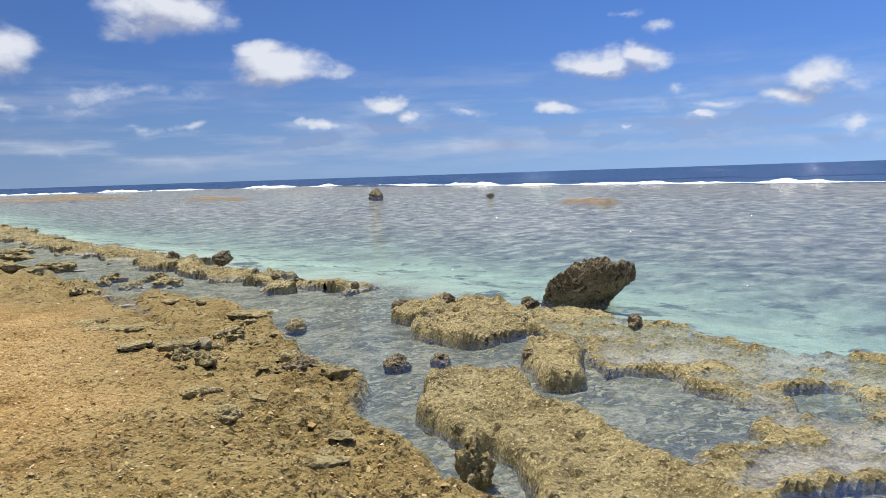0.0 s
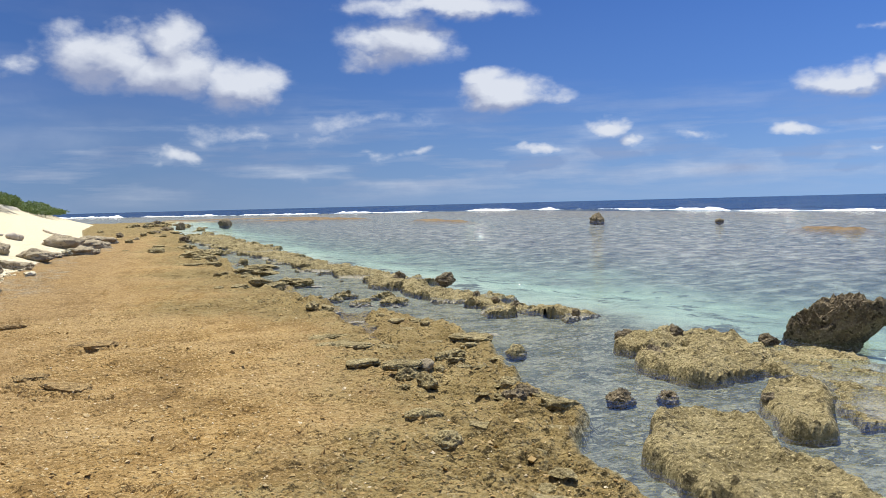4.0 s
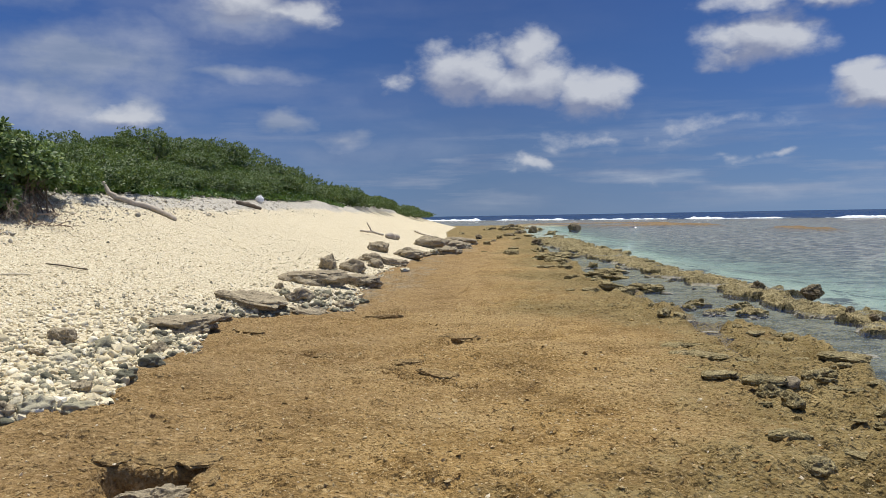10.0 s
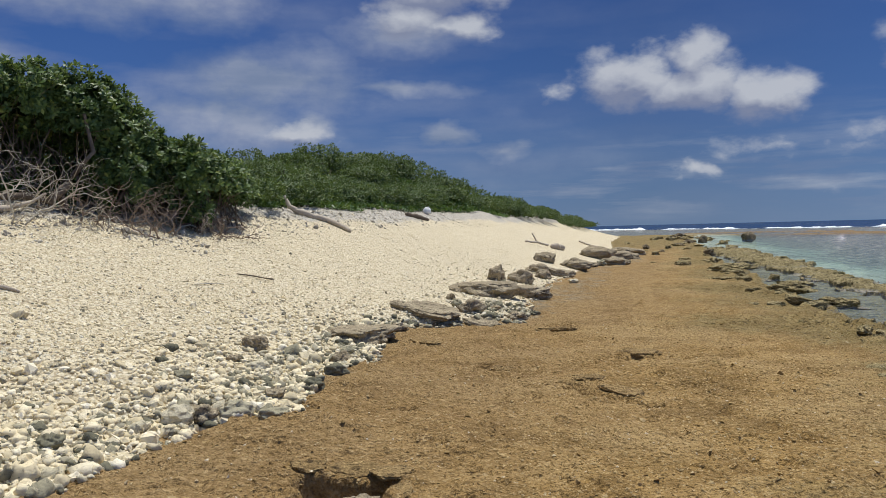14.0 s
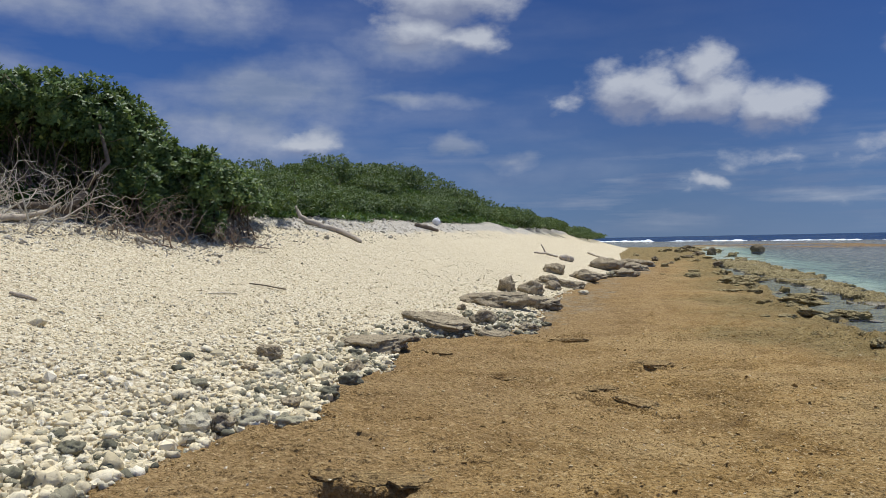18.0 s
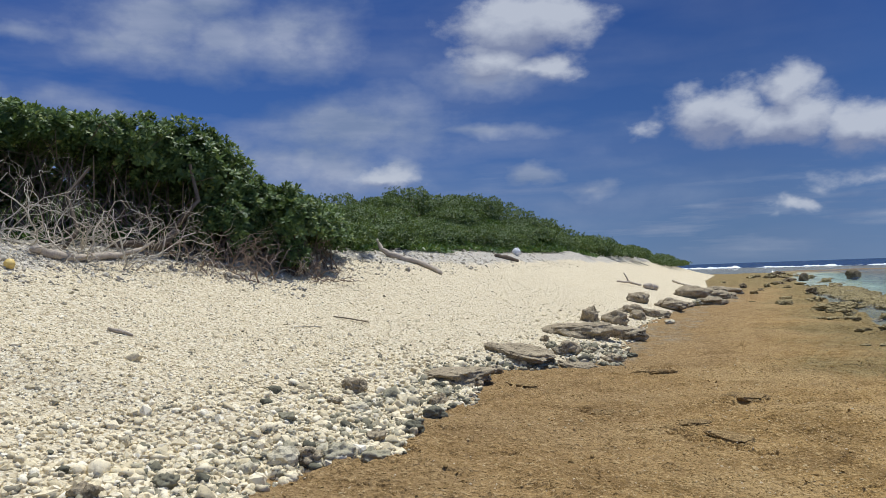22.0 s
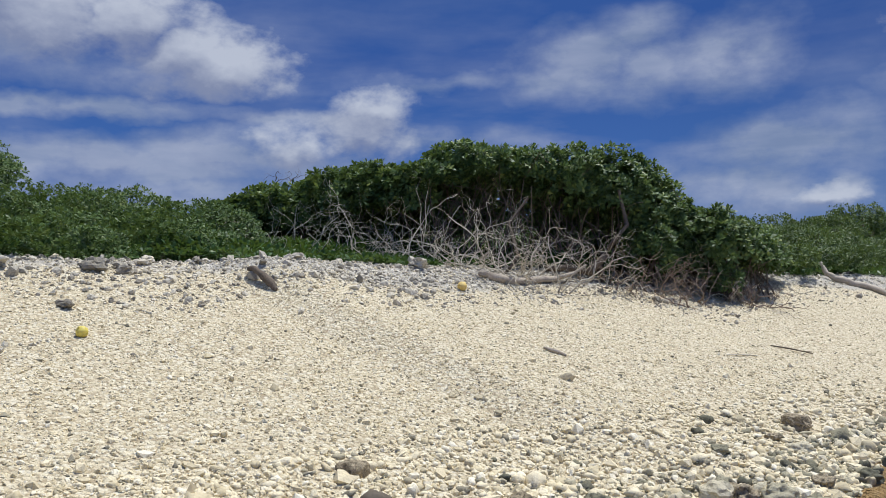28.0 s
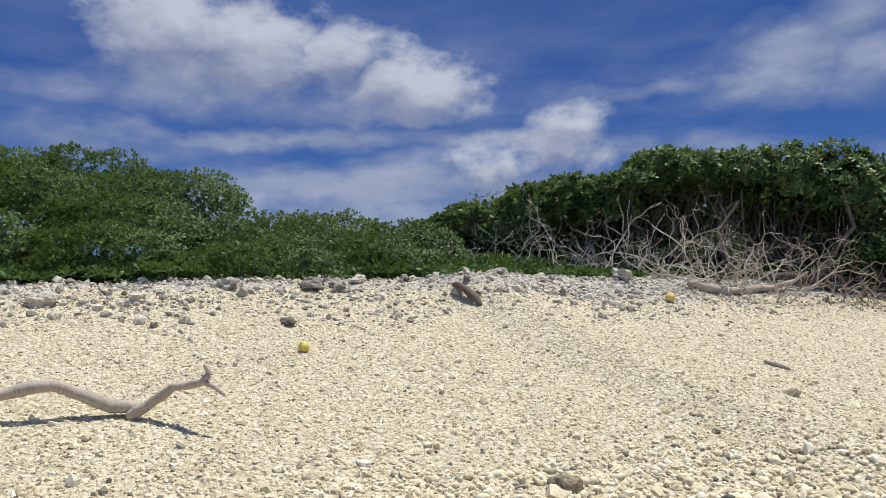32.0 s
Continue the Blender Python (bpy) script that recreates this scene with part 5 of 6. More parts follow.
MAIN = [(42.3, 16.7, 4.57, 3.95, 0.75, 0.9), (40.4, 16.9, 4.99, 4.16, 0.7, 0.9), (38.2, 16.9, 4.89, 4.05, 0.85, 0.99), (35.6, 17.0, 4.83, 3.89, 0.9, 0.99), (32.6, 17.1, 4.88, 3.53, 0.95, 0.99), (30, 17.3, 4.83, 3.16, 0.9, 0.99), (28, 17.5, 4.57, 2.80, 0.7, 0.9),
        (26.3, 17.6, 4.05, 2.22, 0.6, 0.81), (25, 17.7, 3.68, 1.76, 0.5, 0.72), (27.4, 16.9, 3.37, 1.97, 0.5, 0.54), (37, 18.7, 4.66, 3.05, 1.5, 0.99), (31.2, 18.9, 4.61, 2.43, 1.3, 1.1), (41.2, 18.1, 4.41, 2.95, 1.1, 0.9)]
main_shrub = clump("tall glossy green beach shrub over bare bleached lower branches", MAIN, 201)
side_shrub = clump("rounded glossy green shrub spilling down onto the shingle", [(23.2, 17.6, 3.5, 2.2, 0.6, 0.8), (22.6, 17.5, 2.5, 1.7, 0.3, 0.5), (21.4, 18.4, 3.3, 2.3, 0.5, 0.8), (20.2, 18.6, 2.9, 2.2, 0.3, 0.6), (24.6, 19.5, 3.7, 2.0, 1.0, 0.9), (21.8, 20.2, 3.5, 2.0, 1.0, 0.9)], 231, limbs=6)
back_shrub = clump("green shrub with pale bare twigs behind the beach crest", [(44.4, 17.0, 4.55, 3.4, 0.7, 1.0), (46.6, 17.2, 4.6, 3.5, 0.75, 1.1), (49.2, 17.4, 4.5, 3.3, 0.75, 1.1), (51.6, 17.5, 4.2, 3.1, 0.7, 1.0), (53.6, 17.7, 4.2, 3.0, 0.6, 0.9), (48.5, 18.6, 4.2, 2.7, 1.6, 1.0)], 251, limbs=5)
end_shrub = clump("green shrub with pale bare twigs behind the beach crest", [(55.2, 17.6, 4.0, 3.0, 0.5, 0.8), (56.8, 18.0, 3.9, 2.7, 0.5, 0.8)], 271, limbs=5)

# thicket behind the crest: a close canopy that climbs inland
rng = np.random.default_rng(86)
thicket = []
for i in range(900):
    az, dist = rng.uniform(44, 97), rng.uniform(12.9, 24.0)
    if az < 58 and dist < 19.5:
        continue
    tx, ty = spot(az, dist)
    if all((tx - q[0]) ** 2 + (ty - q[1]) ** 2 > 1.65 ** 2 for q in thicket):
        thicket.append((tx, ty, az, dist))
for i, (tx, ty, az, dist) in enumerate(thicket):
    crest = float(np.interp(az, [44, 58, 61, 62.5, 66.5, 69.5, 70.8, 71.8, 76, 79, 82, 97], [4.25, 4.0, 4.1, 4.3, 4.4, 4.5, 4.9, 5.3, 5.4, 5.6, 5.8, 5.9]))
    top = 2.7 + (crest - 2.7) * min(1.0, (dist - 12.0) / 7.2) ** 0.8 + rng.normal(0, 0.08)
    r = rng.uniform(1.15, 1.5)
    clump("dense dark green shrub in the thicket behind the beach", [(az, dist, top, top - rng.uniform(1.4, 1.9), r, r)], 500 + 7 * i, density=(120, 95, 80)[(dist > 15.5) + (dist > 20)], leaf=0.095, leaves=8, limbs=2, mat=M_LEAF_THICK, group="thicket shrubs", low=-0.25)

rng = np.random.default_rng(88)
hill = []
for i in range(3400):
    sy = rng.uniform(17, 112)
    sx = np.interp(sy, FOOT_Y, FOOT_X) - rng.uniform(8.4 - 3.4 * min(1, max(0, (sy - 62) / 35)), 26 - 8 * min(1, max(0, (sy - 30) / 60)))
    gap = 1.7 + 0.9 * min(1, sy / 70)
    if (sx + 6.6) ** 2 + (sy - 18.5) ** 2 > 2.2 ** 2 and all((sx - q[0]) ** 2 + (sy - q[1]) ** 2 > gap ** 2 for q in hill):
        hill.append((sx, sy))
for i, (sx, sy) in enumerate(hill):
    inner = min(1.0, max(0.0, (np.interp(sy, FOOT_Y, FOOT_X) - sx - 7) / 5))
    far = math.hypot(sx, sy)
    rr = rng.uniform(1.1, 1.7) * (1 + 0.3 * min(1, far / 80))
    hh = rng.uniform(0.8, 1.65) * (0.55 + 0.45 * inner)
    shrub(sx, sy, rr, rr * 1.1, hh, i * 50, 300 + i, "dense green shrub on the dune behind the beach", int(1050 * min(1, 30 / far) ** 1.6 + 110), leaf=0.13 if far < 40 else 0.17 if far < 60 else 0.24, leaves=6, mat=M_LEAF_FAR, limbs=2 if far < 50 else 1, group="dune shrubs", simple=True, lumpy=0.22)


def ground_cover(name, n, s0, s1, y0, y1, seed, size, hmax):
    rng = np.random.default_rng(seed)
    ys = rng.uniform(y0, y1, n)
    s = rng.uniform(s0, s1, n)
    xs = np.interp(ys, FOOT_Y, FOOT_X) - s / 0.985
    edge = s - s0 + 0.7 * fbm(xs, ys, 1.6, 3, seed)
    keep = edge > 0.5
    xs, ys, edge = xs[keep], ys[keep], edge[keep]
    z = height(xs, ys) + np.clip(edge * 0.4, 0.02, 1) * hmax * (0.7 + 0.6 * fbm(xs, ys, 1.1, 3, seed + 1)) * rng.uniform(0.8, 1.0, len(xs))
    axes = np.stack([rng.normal(0, 0.35, len(xs)), rng.normal(0, 0.35, len(xs)), np.ones(len(xs))], 1)
    ob = leaf_mesh(name, np.stack([xs, ys, z], 1), axes, rng.uniform(0.7, 1.2, len(xs)), M_HERB, None, 7, size, seed, simple=True)
    return tagged(ob, "low bright green creeping shrub cover behind the beach crest", "ground cover", kind="stuff")


ground_cover("ground_cover", 9000, 7.2, 14, -6, 14, 91, 0.15, 0.55)
ground_cover("ground_cover", 7000, 7.0, 13, 14, 60, 92, 0.22, 0.5)


# ------------------------------------------------------------------ surf
def breaker(x, y, length, turn, h, seed, label):
    """A breaking wave: a ragged crest of foam that spills down its front."""
    n, m = 160, 8
    rng = np.random.default_rng(seed)
    u = np.linspace(-1, 1, n)
    env = (1 - u ** 6) * np.clip(0.22 + 1.1 * fbm(u * length * 0.5, u * 0 + seed, length * 0.2, 5, seed, 0.65), 0.01, 0.9)
    sway = 0.06 * length * fbm(u * length * 0.5, np.zeros(n), length * 0.4, 3, seed + 5)
    prof = np.array([(-3.4, 0.02), (-2.2, 0.14), (-1.2, 0.34), (-0.5, 0.8), (0.0, 1.0), (0.4, 0.7), (1.0, 0.2), (1.8, -0.12)])
    vs = []
    for i in range(n):
        for k, (a, b) in enumerate(prof):
            j = rng.normal(0, 0.1, 2)
            vs.append((a * (0.5 + 0.9 * env[i]) + sway[i] + j[0], u[i] * length / 2, WATER + (b + j[1] * (b > 0.05)) * h * env[i] - 0.02))
    idx = np.arange(n * m).reshape(n, m)
    f = np.stack([idx[:-1, :-1], idx[:-1, 1:], idx[1:, 1:], idx[1:, :-1]], -1).reshape(-1, 4)
    ob = mesh_object("breaking_wave", np.array(vs), f, M_FOAM, smooth_faces=True)
    ob.matrix_world = pose(x, y, 0, 0, 0, turn)
    return tagged(ob, label, "wave", "breaking waves")


for i, (wx, wy, ln, turn, hh) in enumerate([(75, 22, 46, -10, 0.6), (82, 56, 22, -10, 0.5), (79, 44, 14, -10, 0.3), (84, 72, 18, -6, 0.45), (92, 86, 20, -14, 0.55), (98, 104, 24, -18, 0.5), (96, 92, 10, -14, 0.8), (108, 126, 32, -12, 0.55), (70, -6, 26, -4, 0.5),
                                            (105, 158, 34, 14, 0.7), (92, 188, 34, 24, 0.6), (84, 214, 30, 24, 0.9), (72, 228, 40, 24, 0.7), (58, 262, 34, 24, 1.0), (47, 284, 44, 24, 0.8), (38, 306, 26, 24, 1.1), (27, 334, 50, 24, 1.0), (14, 366, 30, 24, 1.3)]):
    breaker(wx, wy, ln, turn, hh, 400 + i, "white foaming breaker on the reef edge")


# ------------------------------------------------------------------ bare branches under the crowns
def bare_stems(root, n, az0, az1, near, far, length, seed, mat, radius=0.018, roof=9.0, lean=0.5):
    """Crooked leafless stems that stand in front of a crown, each a part of its shrub."""
    rng = np.random.default_rng(seed)
    for k in range(n):
        x, y = spot(rng.uniform(az0, az1), rng.uniform(near, far))
        base = Vector((x, y, ground_z(x, y) - 0.03)) - root.location
        way = Vector((rng.normal(0, lean * 1.3), rng.normal(0, lean * 0.8) - 0.2, rng.uniform(0.35, 0.9)))
        twigs = []
        grow(rng, base, way, length * rng.uniform(0.6, 1.15), radius * rng.uniform(0.8, 1.9), 2, twigs, kink=0.72, fork=3.2, steps=7, roof=roof - root.location.z)
        branch_mesh("bare_branch", twigs, mat, root)


bare_stems(main_shrub, 48, 33.0, 43.5, 14.5, 15.4, 1.35, 601, M_TWIG, radius=0.0105, roof=4.0, lean=0.55)
bare_stems(main_shrub, 44, 24.5, 34, 15.8, 16.6, 0.95, 602, M_BRUSH, radius=0.01, roof=3.4, lean=0.8)
bare_stems(main_shrub, 12, 27, 34, 15.3, 16.0, 0.9, 606, M_TWIG, radius=0.011, roof=3.3, lean=0.8)
bare_stems(side_shrub, 44, 19.6, 25, 17.2, 18.0, 0.75, 603, M_BRUSH, radius=0.009, roof=2.9, lean=1.0)
bare_stems(side_shrub, 7, 20.5, 25, 16.8, 17.5, 0.8, 607, M_TWIG, radius=0.01, roof=2.6, lean=0.7)
bare_stems(back_shrub, 28, 43.5, 54, 15.2, 16.2, 1.3, 604, M_TWIG, radius=0.009, roof=3.9, lean=0.55)
bare_stems(end_shrub, 12, 53.5, 57, 16.4, 17.2, 1.3, 605, M_TWIG, radius=0.0095, roof=3.7, lean=0.45)


def trunk(root, pts, radii, seed):
    rng = np.random.default_rng(seed)
    pts = [Vector(p) + Vector(rng.normal(0, 0.03, 3)) - root.location for p in pts]
    return branch_mesh("trunk", [(pts, radii)], M_BARK, root, sides=8)


def rise(az, dist, up):
    x, y = spot(az, dist)
    return (x, y, ground_z(x, y) + up)


trunk(main_shrub, [rise(30.5, 16.2, -0.1), rise(30.9, 16.1, 0.3), rise(30.0, 16.1, 0.7), rise(29.0, 16.2, 1.2), rise(29.4, 16.4, 1.8)], [0.075, 0.065, 0.055, 0.045, 0.03], 611)
trunk(main_shrub, [rise(34.5, 15.8, 0.05), rise(33.0, 15.8, 0.16), rise(31.5, 15.9, 0.2), rise(30.3, 16.1, 0.6)], [0.06, 0.07, 0.08, 0.07], 612)
trunk(main_shrub, [rise(37.5, 15.0, -0.1), rise(36.4, 15.0, 0.4), rise(36.9, 15.2, 0.9), rise(35.6, 15.4, 1.4)], [0.04, 0.036, 0.03, 0.022], 613)

# leafless shoots above the thicket
shoots = []
rng = np.random.default_rng(620)
for az in (52.2, 53.0, 53.4):
    x, y = spot(az, 17.6)
    grow(rng, Vector((x, y, 4.2)) - back_shrub.location, (0.35, 0, 0.8), 0.42, 0.012, 2, shoots, kink=0.8, fork=3)
branch_mesh("bare_branch", shoots, M_BARK, back_shrub)


# ------------------------------------------------------------------ driftwood
def driftwood(name, arms, label, mat=None, sides=9, rest=False):
    """Bleached wood: every arm a list of (x, y, z, radius), joined into one weathered piece."""
    if rest:
        arms = [[(x, y, ground_z(x, y) + dz, r) for x, y, dz, r in arm] for arm in arms]
    paths = []
    for arm in arms:
        pts, rad = [], []
        for k in range(len(arm) - 1):
            for q in range(5):
                u = q / 5
                p = [a + (b - a) * u for a, b in zip(arm[k], arm[k + 1])]
                j = noise.noise_vector(Vector(p[:3]) * 6.0) * p[3] * 0.5
                pts.append(Vector(p[:3]) + j)
                rad.append(p[3] * (1 + 0.25 * noise.noise(Vector(p[:3]) * 11.0)))
        pts.append(Vector(arm[-1][:3]))
        rad.append(arm[-1][3])
        # worn, rounded ends
        head, tail = (pts[0] - pts[1]).normalized(), (pts[-1] - pts[-2]).normalized()
        pts = [pts[0] + head * rad[0] * 0.5] + pts + [pts[-1] + tail * rad[-1] * 0.5]
        rad = [rad[0] * 0.12] + rad + [rad[-1] * 0.12]
        paths.append((pts, rad))
    ob = branch_mesh(name, paths, mat or M_DRIFT, sides=sides)
    return tagged(ob, label, "driftwood")


driftwood("driftwood_branch", [[(-8.0, -0.9, 1.3, 0.05), (-7.8, -0.2, 1.2, 0.05), (-7.6, 0.5, 1.15, 0.05), (-7.5, 0.86, 1.19, 0.05), (-7.4, 1.2, 1.25, 0.048), (-7.36, 1.42, 1.15, 0.05), (-7.33, 1.62, 1.06, 0.055), (-7.27, 1.82, 1.03, 0.05)],
                               [(-7.25, 1.74, 0.96, 0.05), (-7.15, 1.88, 1.04, 0.045), (-6.98, 2.03, 1.2, 0.036), (-6.88, 2.13, 1.2, 0.034), (-6.77, 2.19, 1.22, 0.03), (-6.7, 2.24, 1.3, 0.024), (-6.72, 2.2, 1.37, 0.016)],
                               [(-6.76, 2.19, 1.24, 0.025), (-6.66, 2.27, 1.19, 0.02), (-6.6, 2.32, 1.13, 0.012)]],
          "forked bleached driftwood branch propped on the shingle")
driftwood("driftwood_log", [[(-6.72, 22.3, 0.36, 0.04), (-6.55, 22.2, 0.16, 0.07), (-6.35, 22.2, 0.08, 0.08), (-6.0, 22.3, 0.07, 0.085), (-5.55, 22.5, 0.08, 0.08), (-5.15, 22.3, 0.06, 0.075), (-4.83, 22.05, 0.04, 0.06)]], "long bleached driftwood log lying down the shingle slope", rest=True)
hollow = driftwood("driftwood_log", [[(-8.86, 10.9, 0.09, 0.045), (-8.8, 11.05, 0.08, 0.08), (-8.7, 11.3, 0.06, 0.075), (-8.55, 11.9, 0.05, 0.065), (-8.45, 12.6, 0.07, 0.055), (-8.4, 13.2, 0.16, 0.035)], [(-8.45, 12.6, 0.08, 0.04), (-8.25, 12.9, 0.22, 0.03), (-8.1, 13.1, 0.42, 0.018)]], "hollow bleached log end beneath the shrub", rest=True)
driftwood("driftwood_chunk", [[(-9.34, 6.55, 2.2, 0.03), (-9.2, 6.56, 2.19, 0.045), (-9.02, 6.58, 2.08, 0.055), (-8.9, 6.6, 1.98, 0.06), (-8.8, 6.6, 1.9, 0.03)]], "dark weathered driftwood chunk on the beach crest", M_BARK)
driftwood("driftwood_stick", [[(-6.06, 8.68, 0.03, 0.02), (-5.95, 8.7, 0.03, 0.028), (-5.78, 8.74, 0.015, 0.018)]], "short dark stick lying on the shingle", M_DRIFT, 6, True)
driftwood("driftwood_twig", [[(-4.95, 13.5, 0.02, 0.012), (-4.7, 13.65, 0.03, 0.014), (-4.4, 13.8, 0.03, 0.01)], [(-4.7, 13.65, 0.03, 0.012), (-4.55, 13.6, 0.05, 0.009), (-4.35, 13.62, 0.09, 0.006)]], "thin forked twig lying on the shingle", M_BARK, 6, True)
driftwood("driftwood_twig", [[(-5.03, 11.9, 0.02, 0.009), (-4.92, 12.2, 0.03, 0.011), (-4.8, 12.5, 0.02, 0.007)]], "thin pale twig lying on the shingle", M_TWIG, 6, True)
driftwood("driftwood_chunk", [[(1.1, 37.7, 0.1, 0.1), (1.35, 38.0, 0.12, 0.17), (1.6, 38.3, 0.1, 0.14)], [(0.9, 37.4, 0.12, 0.05), (0.4, 36.8, 0.15, 0.05), (-0.1, 36.0, 0.1, 0.04)], [(0.4, 36.8, 0.15, 0.04), (0.2, 36.9, 0.5, 0.03)]], "grey driftwood stump with roots at the beach foot", rest=True)
driftwood("driftwood_log", [[(-4.6, 31.0, 0.06, 0.07), (-4.3, 31.6, 0.08, 0.1), (-3.9, 32.2, 0.05, 0.06)]], "short grey driftwood log by the dune edge", M_BARK, rest=True)
driftwood("driftwood_stick", [[(3.3, 53, 0.1, 0.06), (3.6, 52.0, 0.06, 0.07), (4.2, 51.0, 0.05, 0.05)]], "bleached driftwood stick far along the beach", rest=True)


# ------------------------------------------------------------------ floats
def fishing_float(x, y, r, col_a, col_b, label, seam):
    mat = plain_material("float_plastic", col_a, col_b, 14, 0.45)
    root = new("fishing_float")
    root.location = (x, y, ground_z(x, y) + r * 0.8)
    tagged(root, label, "float")
    v, f = BALLS[4]
    shell = v * r * (1 + 0.01 * np.sin(v[:, 2:3] * 9))
    mesh_object("shell", shell, f, mat, root, True)
    ring = [(Vector((math.cos(a) * r, math.sin(a) * r, 0)) * 1.0) for a in np.linspace(0, 2 * math.pi, 33)]
    band = branch_mesh("seam", [(ring, [r * 0.06] * 33)], mat, root, 6)
    band.rotation_euler = (radians(seam), radians(20), 0)
    lug = branch_mesh("lug", [([Vector((0, 0, r * 0.9)), Vector((0, 0, r * 1.12)), Vector((0, 0, r * 1.16))], [r * 0.25, r * 0.22, r * 0.06])], mat, root, 8)
    lug.rotation_euler = (radians(seam), radians(20), 0)
    return root


fishing_float(-8.2, 3.77, 0.06, (0.62, 0.5, 0.08), (0.75, 0.62, 0.14), "small yellow plastic fishing float on the shingle", 40)
fishing_float(-8.2, 9.65, 0.075, (0.66, 0.46, 0.12), (0.76, 0.58, 0.2), "faded yellow plastic fishing float near the shrub", 70)
fishing_float(-4.2, 34.4, 0.17, (0.72, 0.72, 0.7), (0.82, 0.82, 0.8), "white round fishing float on the beach crest", 20)

# ------------------------------------------------------------------ single rocks on the beach
for i, (sx, sy, a, b, c) in enumerate([(-10.5, 3.8, 0.2, 0.13, 0.1), (-10.1, 4.8, 0.2, 0.14, 0.14), (-9.9, 5.1, 0.13, 0.1, 0.08), (-10.15, 5.5, 0.16, 0.11, 0.09), (-9.2, 9.7, 0.3, 0.15, 0.13), (-9.08, 3.99, 0.14, 0.1, 0.07),
                                       (-10.3, 2.6, 0.16, 0.13, 0.09), (-10.4, 1.6, 0.2, 0.16, 0.12), (-10.0, 0.6, 0.18, 0.13, 0.1), (-10.2, 6.3, 0.15, 0.1, 0.08), (-9.6, 7.6, 0.18, 0.12, 0.09)]):
    boulder("crest_stone", sx, sy, (a * 0.8, b * 0.8, c * 0.8), i * 37, 700 + i, "grey weathered lump of coral on the beach crest", M_BERM, level=3, rough=0.6, pits=0.1, sink=0.3, category="stone", group="crest stones")
M_SMOOTH = plain_material("smooth_brown_stone", (0.1, 0.078, 0.052), (0.145, 0.115, 0.08), 18, 0.75)
boulder("foot_rock", -4.24, 3.95, (0.12, 0.1, 0.1), 30, 729, "smooth dark brown pointed stone at the beach foot", M_SMOOTH, level=3, lump=0.9, boxy=1.25, rough=0.3, pits=0.0, sink=0.3, category="stone")
boulder("foot_rock", -4.75, 4.2, (0.13, 0.1, 0.08), 80, 721, "tan lump of coral at the beach foot", M_SLAB, level=3, rough=0.3, pits=0.03, sink=0.3, category="stone")
boulder("foot_rock", -3.15, 9.1, (0.14, 0.11, 0.1), 10, 722, "brown grey lump of coral among the shingle", M_SLAB, level=4, rough=0.3, pits=0.05, sink=0.25, category="stone")
boulder("foot_rock", -2.9, 6.4, (0.13, 0.11, 0.09), 10, 723, "dark grey stone among pale shingle", M_RUBBLE, level=3, rough=0.3, pits=0.05, sink=0.25, category="stone")
boulder("shore_rock", 3.5, 2.85, (0.12, 0.09, 0.16), 10, 724, "pointed olive knob of rock at the channel edge", M_SHELF, level=4, rough=0.4, pits=0.12, sink=0.15)

rng = np.random.default_rng(730)
count = 0
while count < 125:
    ry = rng.uniform(3.2, 14) if count < 40 else rng.uniform(14, 60) if count < 75 else rng.uniform(50, 110)
    rx = np.interp(ry, EDGE_Y, EDGE_X) + rng.normal(-0.45, 0.5 if ry < 30 else 1.8)
    size = rng.uniform(0.06, 0.16) * (0.8 if ry < 14 else 1.9 if ry < 55 else 3.2)
    if math.hypot(rx - 5.0, ry - 9.5) < 0.3:
        continue
    boulder("fringe_rock", rx, ry, (size, size * rng.uniform(0.6, 0.9), size * (rng.uniform(0.45, 0.75) if count % 2 else rng.uniform(0.2, 0.35))), rng.uniform(0, 180), 740 + count, "rough olive brown lump of reef rock at the water's edge", M_SHELF if rng.uniform() < 0.85 else M_BOULDER,
            level=3, rough=0.45, pits=0.12, sink=0.36, group="fringe rocks")
    count += 1
for i, (sx, sy, a) in enumerate([(7.1, 7.55, 0.13), (7.9, 7.5, 0.11), (6.6, 6.5, 0.12), (8.3, 6.4, 0.1), (7.98, 4.64, 0.1), (7.3, 5.9, 0.1), (8.2, 9.9, 0.07), (8.0, 11.2, 0.09), (8.3, 13.0, 0.09), (8.1, 12.0, 0.08), (8.9, 17.5, 0.14), (6.0, 4.5, 0.08)]):
    boulder("reef_rock", sx, sy, (a, a * 0.8, a * 0.8), i * 50, 830 + i, "dark jagged lump of coral on a reef shelf", M_BOULDER, level=3, rough=0.45, pits=0.16, sink=0.3, z=-0.16, group="reef rocks")


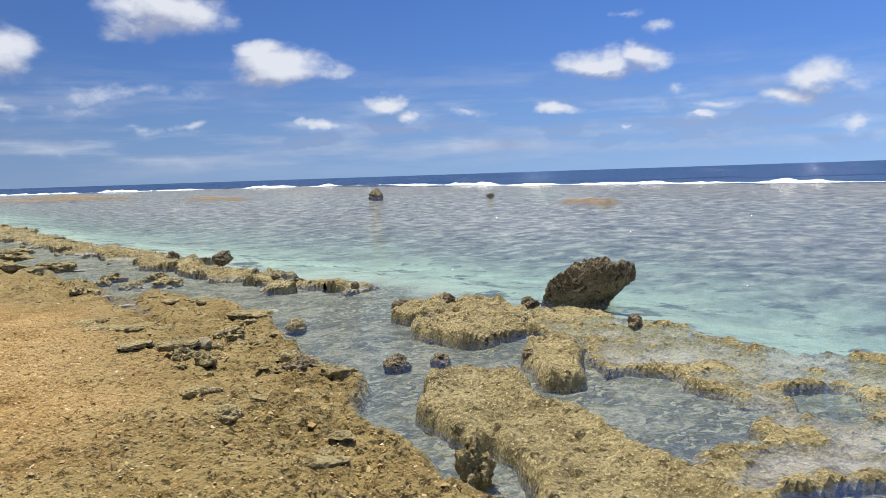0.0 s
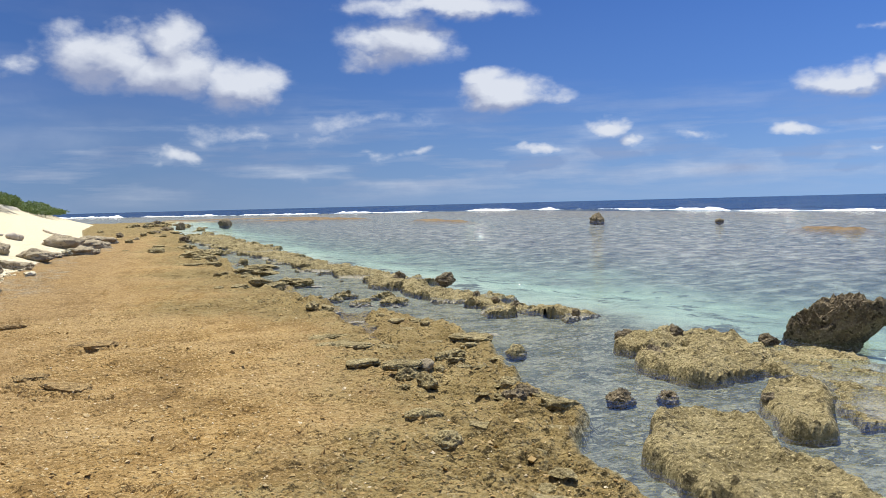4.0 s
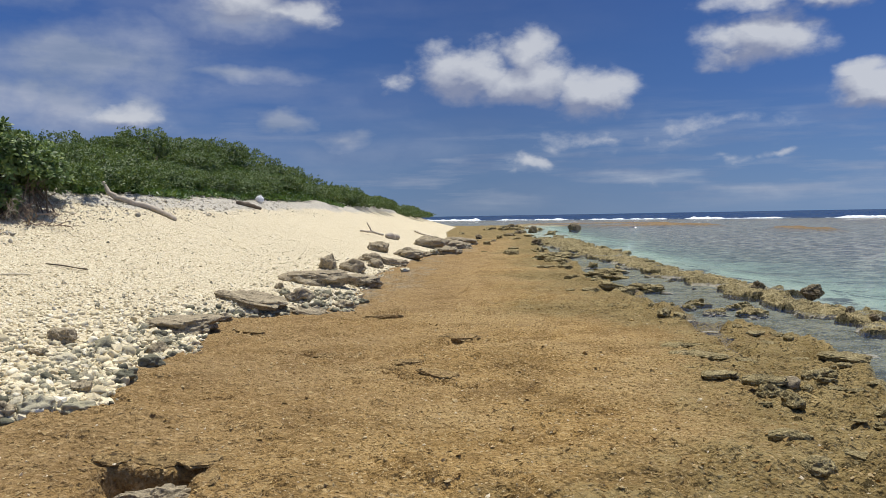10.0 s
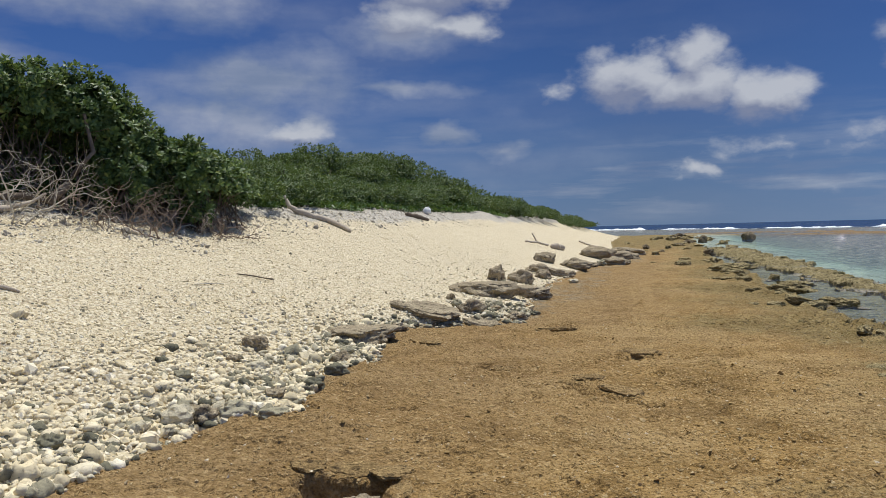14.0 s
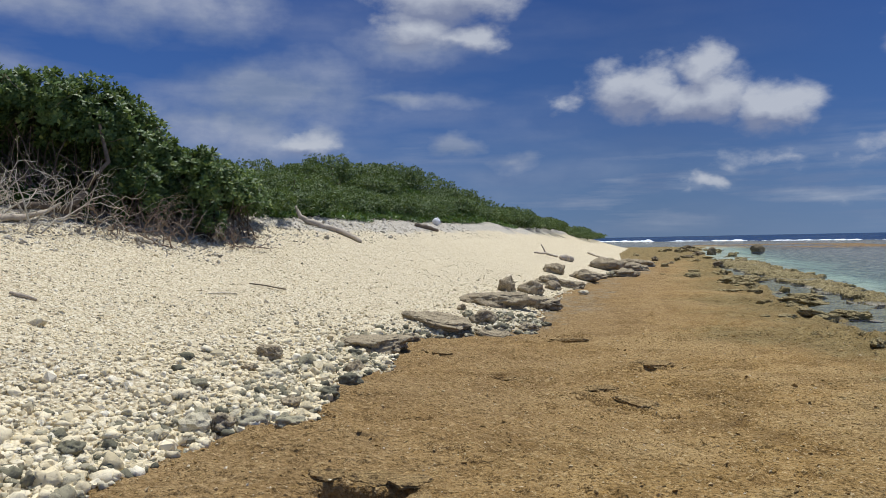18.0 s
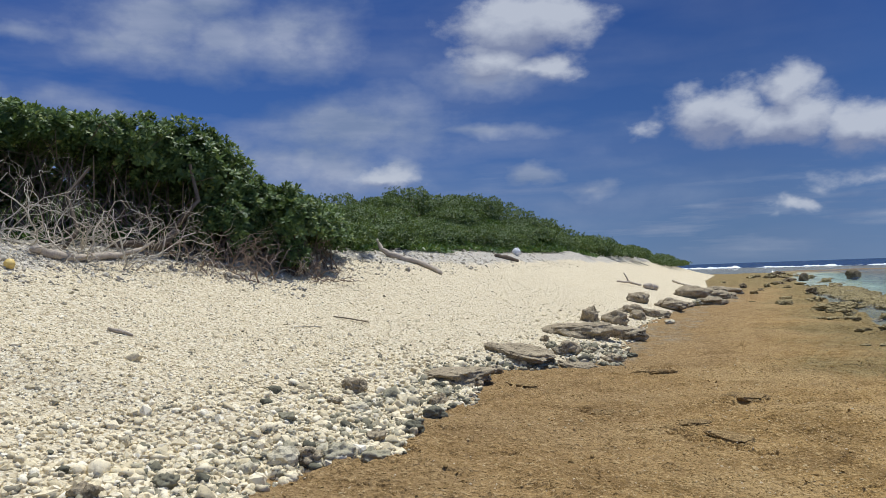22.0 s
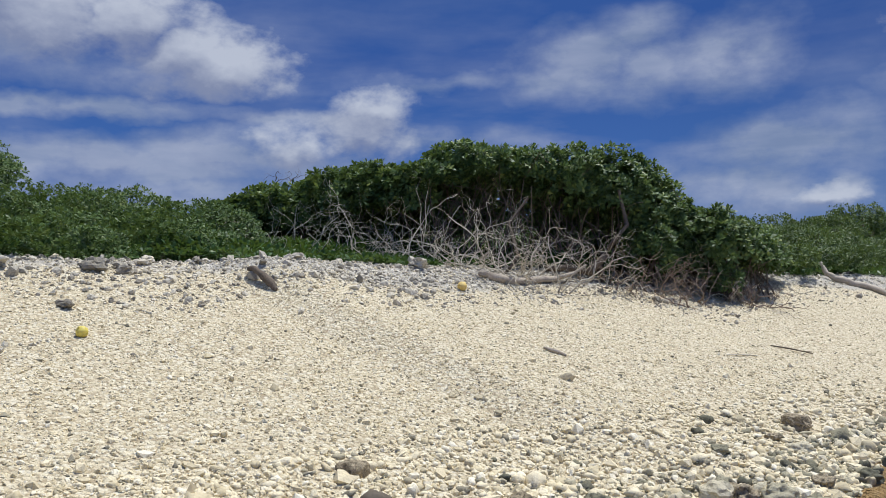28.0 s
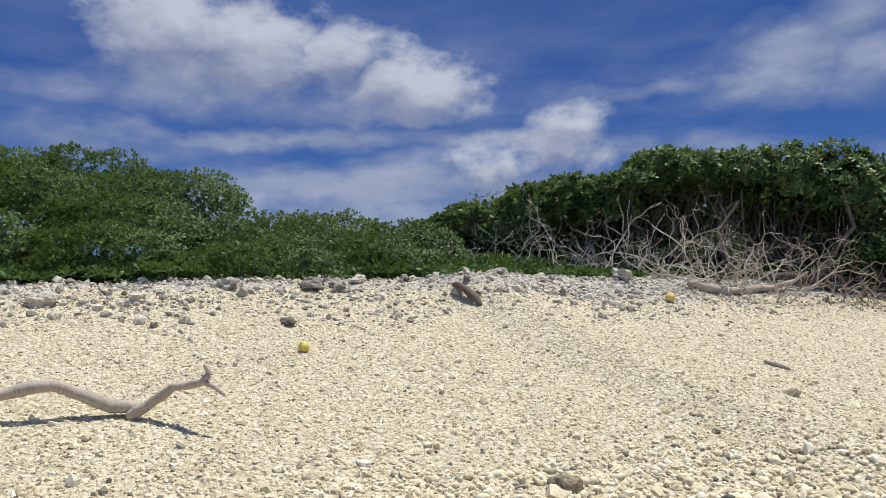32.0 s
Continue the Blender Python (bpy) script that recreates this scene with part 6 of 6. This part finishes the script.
# ------------------------------------------------------------------ loose pieces
def crumbs(name, n, seed, size, mat, label):
    """Chips of shell and coral strewn over the rock flat."""
    rng = np.random.default_rng(seed)
    r = 2.2 + 13 * rng.uniform(0, 1, n * 3) ** 1.3
    a = np.radians(rng.uniform(-75, 40, n * 3))
    xs, ys = -np.sin(a) * r, np.cos(a) * r
    keep = (inland(xs, ys) < -0.02) & (seaward(xs, ys) < -0.05)
    xs, ys = xs[keep][:n], ys[keep][:n]
    m = len(xs)
    sz = rng.lognormal(math.log(size), 0.45, m)
    base = np.array([(1, 0, 0), (-1, 0, 0), (0, 0.7, 0), (0, -0.7, 0), (0, 0, 0.45), (0, 0, -0.45)])
    f0 = np.array([(0, 2, 4), (2, 1, 4), (1, 3, 4), (3, 0, 4), (2, 0, 5), (1, 2, 5), (3, 1, 5), (0, 3, 5)])
    v = base[None] * sz[:, None, None] * rng.uniform(0.6, 1.3, (m, 6, 1))
    t, k = rng.uniform(0, 6.28, m)[:, None], rng.normal(0, 0.4, m)[:, None]
    vx, vz = v[..., 0] * np.cos(k) - v[..., 2] * np.sin(k), v[..., 0] * np.sin(k) + v[..., 2] * np.cos(k)
    wx, wy = vx * np.cos(t) - v[..., 1] * np.sin(t), vx * np.sin(t) + v[..., 1] * np.cos(t)
    out = np.stack([wx + xs[:, None], wy + ys[:, None], vz + height(xs, ys)[:, None] + 0.15 * sz[:, None]], -1).reshape(-1, 3)
    ob = mesh_object(name, out, (f0[None] + (np.arange(m) * 6)[:, None, None]).reshape(-1, 3), mat)
    return tagged(ob, label, "rubble", kind="stuff")


def chip_material():
    g = Graph("ochre_chip")
    r = g.island()
    return g.surface(g.ramp(r, (0.0, (0.23, 0.145, 0.05)), (0.35, (0.33, 0.22, 0.085)), (0.7, (0.42, 0.3, 0.13)), (0.95, (0.5, 0.38, 0.2)), (1.0, (0.68, 0.59, 0.42))), 0.9, None, 0.15)


crumbs("coral_chips", 34000, 851, 0.0095, chip_material(), "ochre chips of coral and shell strewn over the rock flat")

# single stones along the beach foot that one can pick out
rng = np.random.default_rng(860)
stone_meshes = []
for k in range(10):
    v, f = knobbly(2, (1, rng.uniform(0.6, 0.85), rng.uniform(0.45, 0.65)), 870 + k, 0.6, 1.7)
    tmp = mesh_object("stone", v, f, M_PEBBLE if k < 5 else M_RUBBLE, smooth_faces=True)
    stone_meshes.append(tmp.data)
    bpy.data.objects.remove(tmp)
for k in range(290):
    sy = rng.uniform(2.0, 9.5)
    s = abs(rng.normal(0, 0.75)) - 0.05
    sx = np.interp(sy, FOOT_Y, FOOT_X) - s
    ob = new("stone", stone_meshes[rng.integers(0, 10)])
    r = rng.lognormal(-3.2, 0.35)
    ob.location = (sx, sy, ground_z(sx, sy) + r * 0.22)
    ob.rotation_euler = (rng.normal(0, 0.3), rng.normal(0, 0.3), rng.uniform(0, 6.28))
    ob.scale = (r, r, r)
    ob.parent = shingle

# rubble on the floor of the pothole
rng = np.random.default_rng(880)
for k in range(12):
    sx, sy, a = rng.uniform(-1.4, -1.0), rng.uniform(4.62, 5.0), rng.uniform(0.025, 0.06)
    boulder("loose_stone", sx, sy, (a, a * 0.8, a * 0.6), k * 40, 890 + k, "small tan stone lying in a pothole of the rock flat", M_SLAB, level=2, rough=0.4, pits=0.0, sink=0.3, category="stone", group="pothole stones")
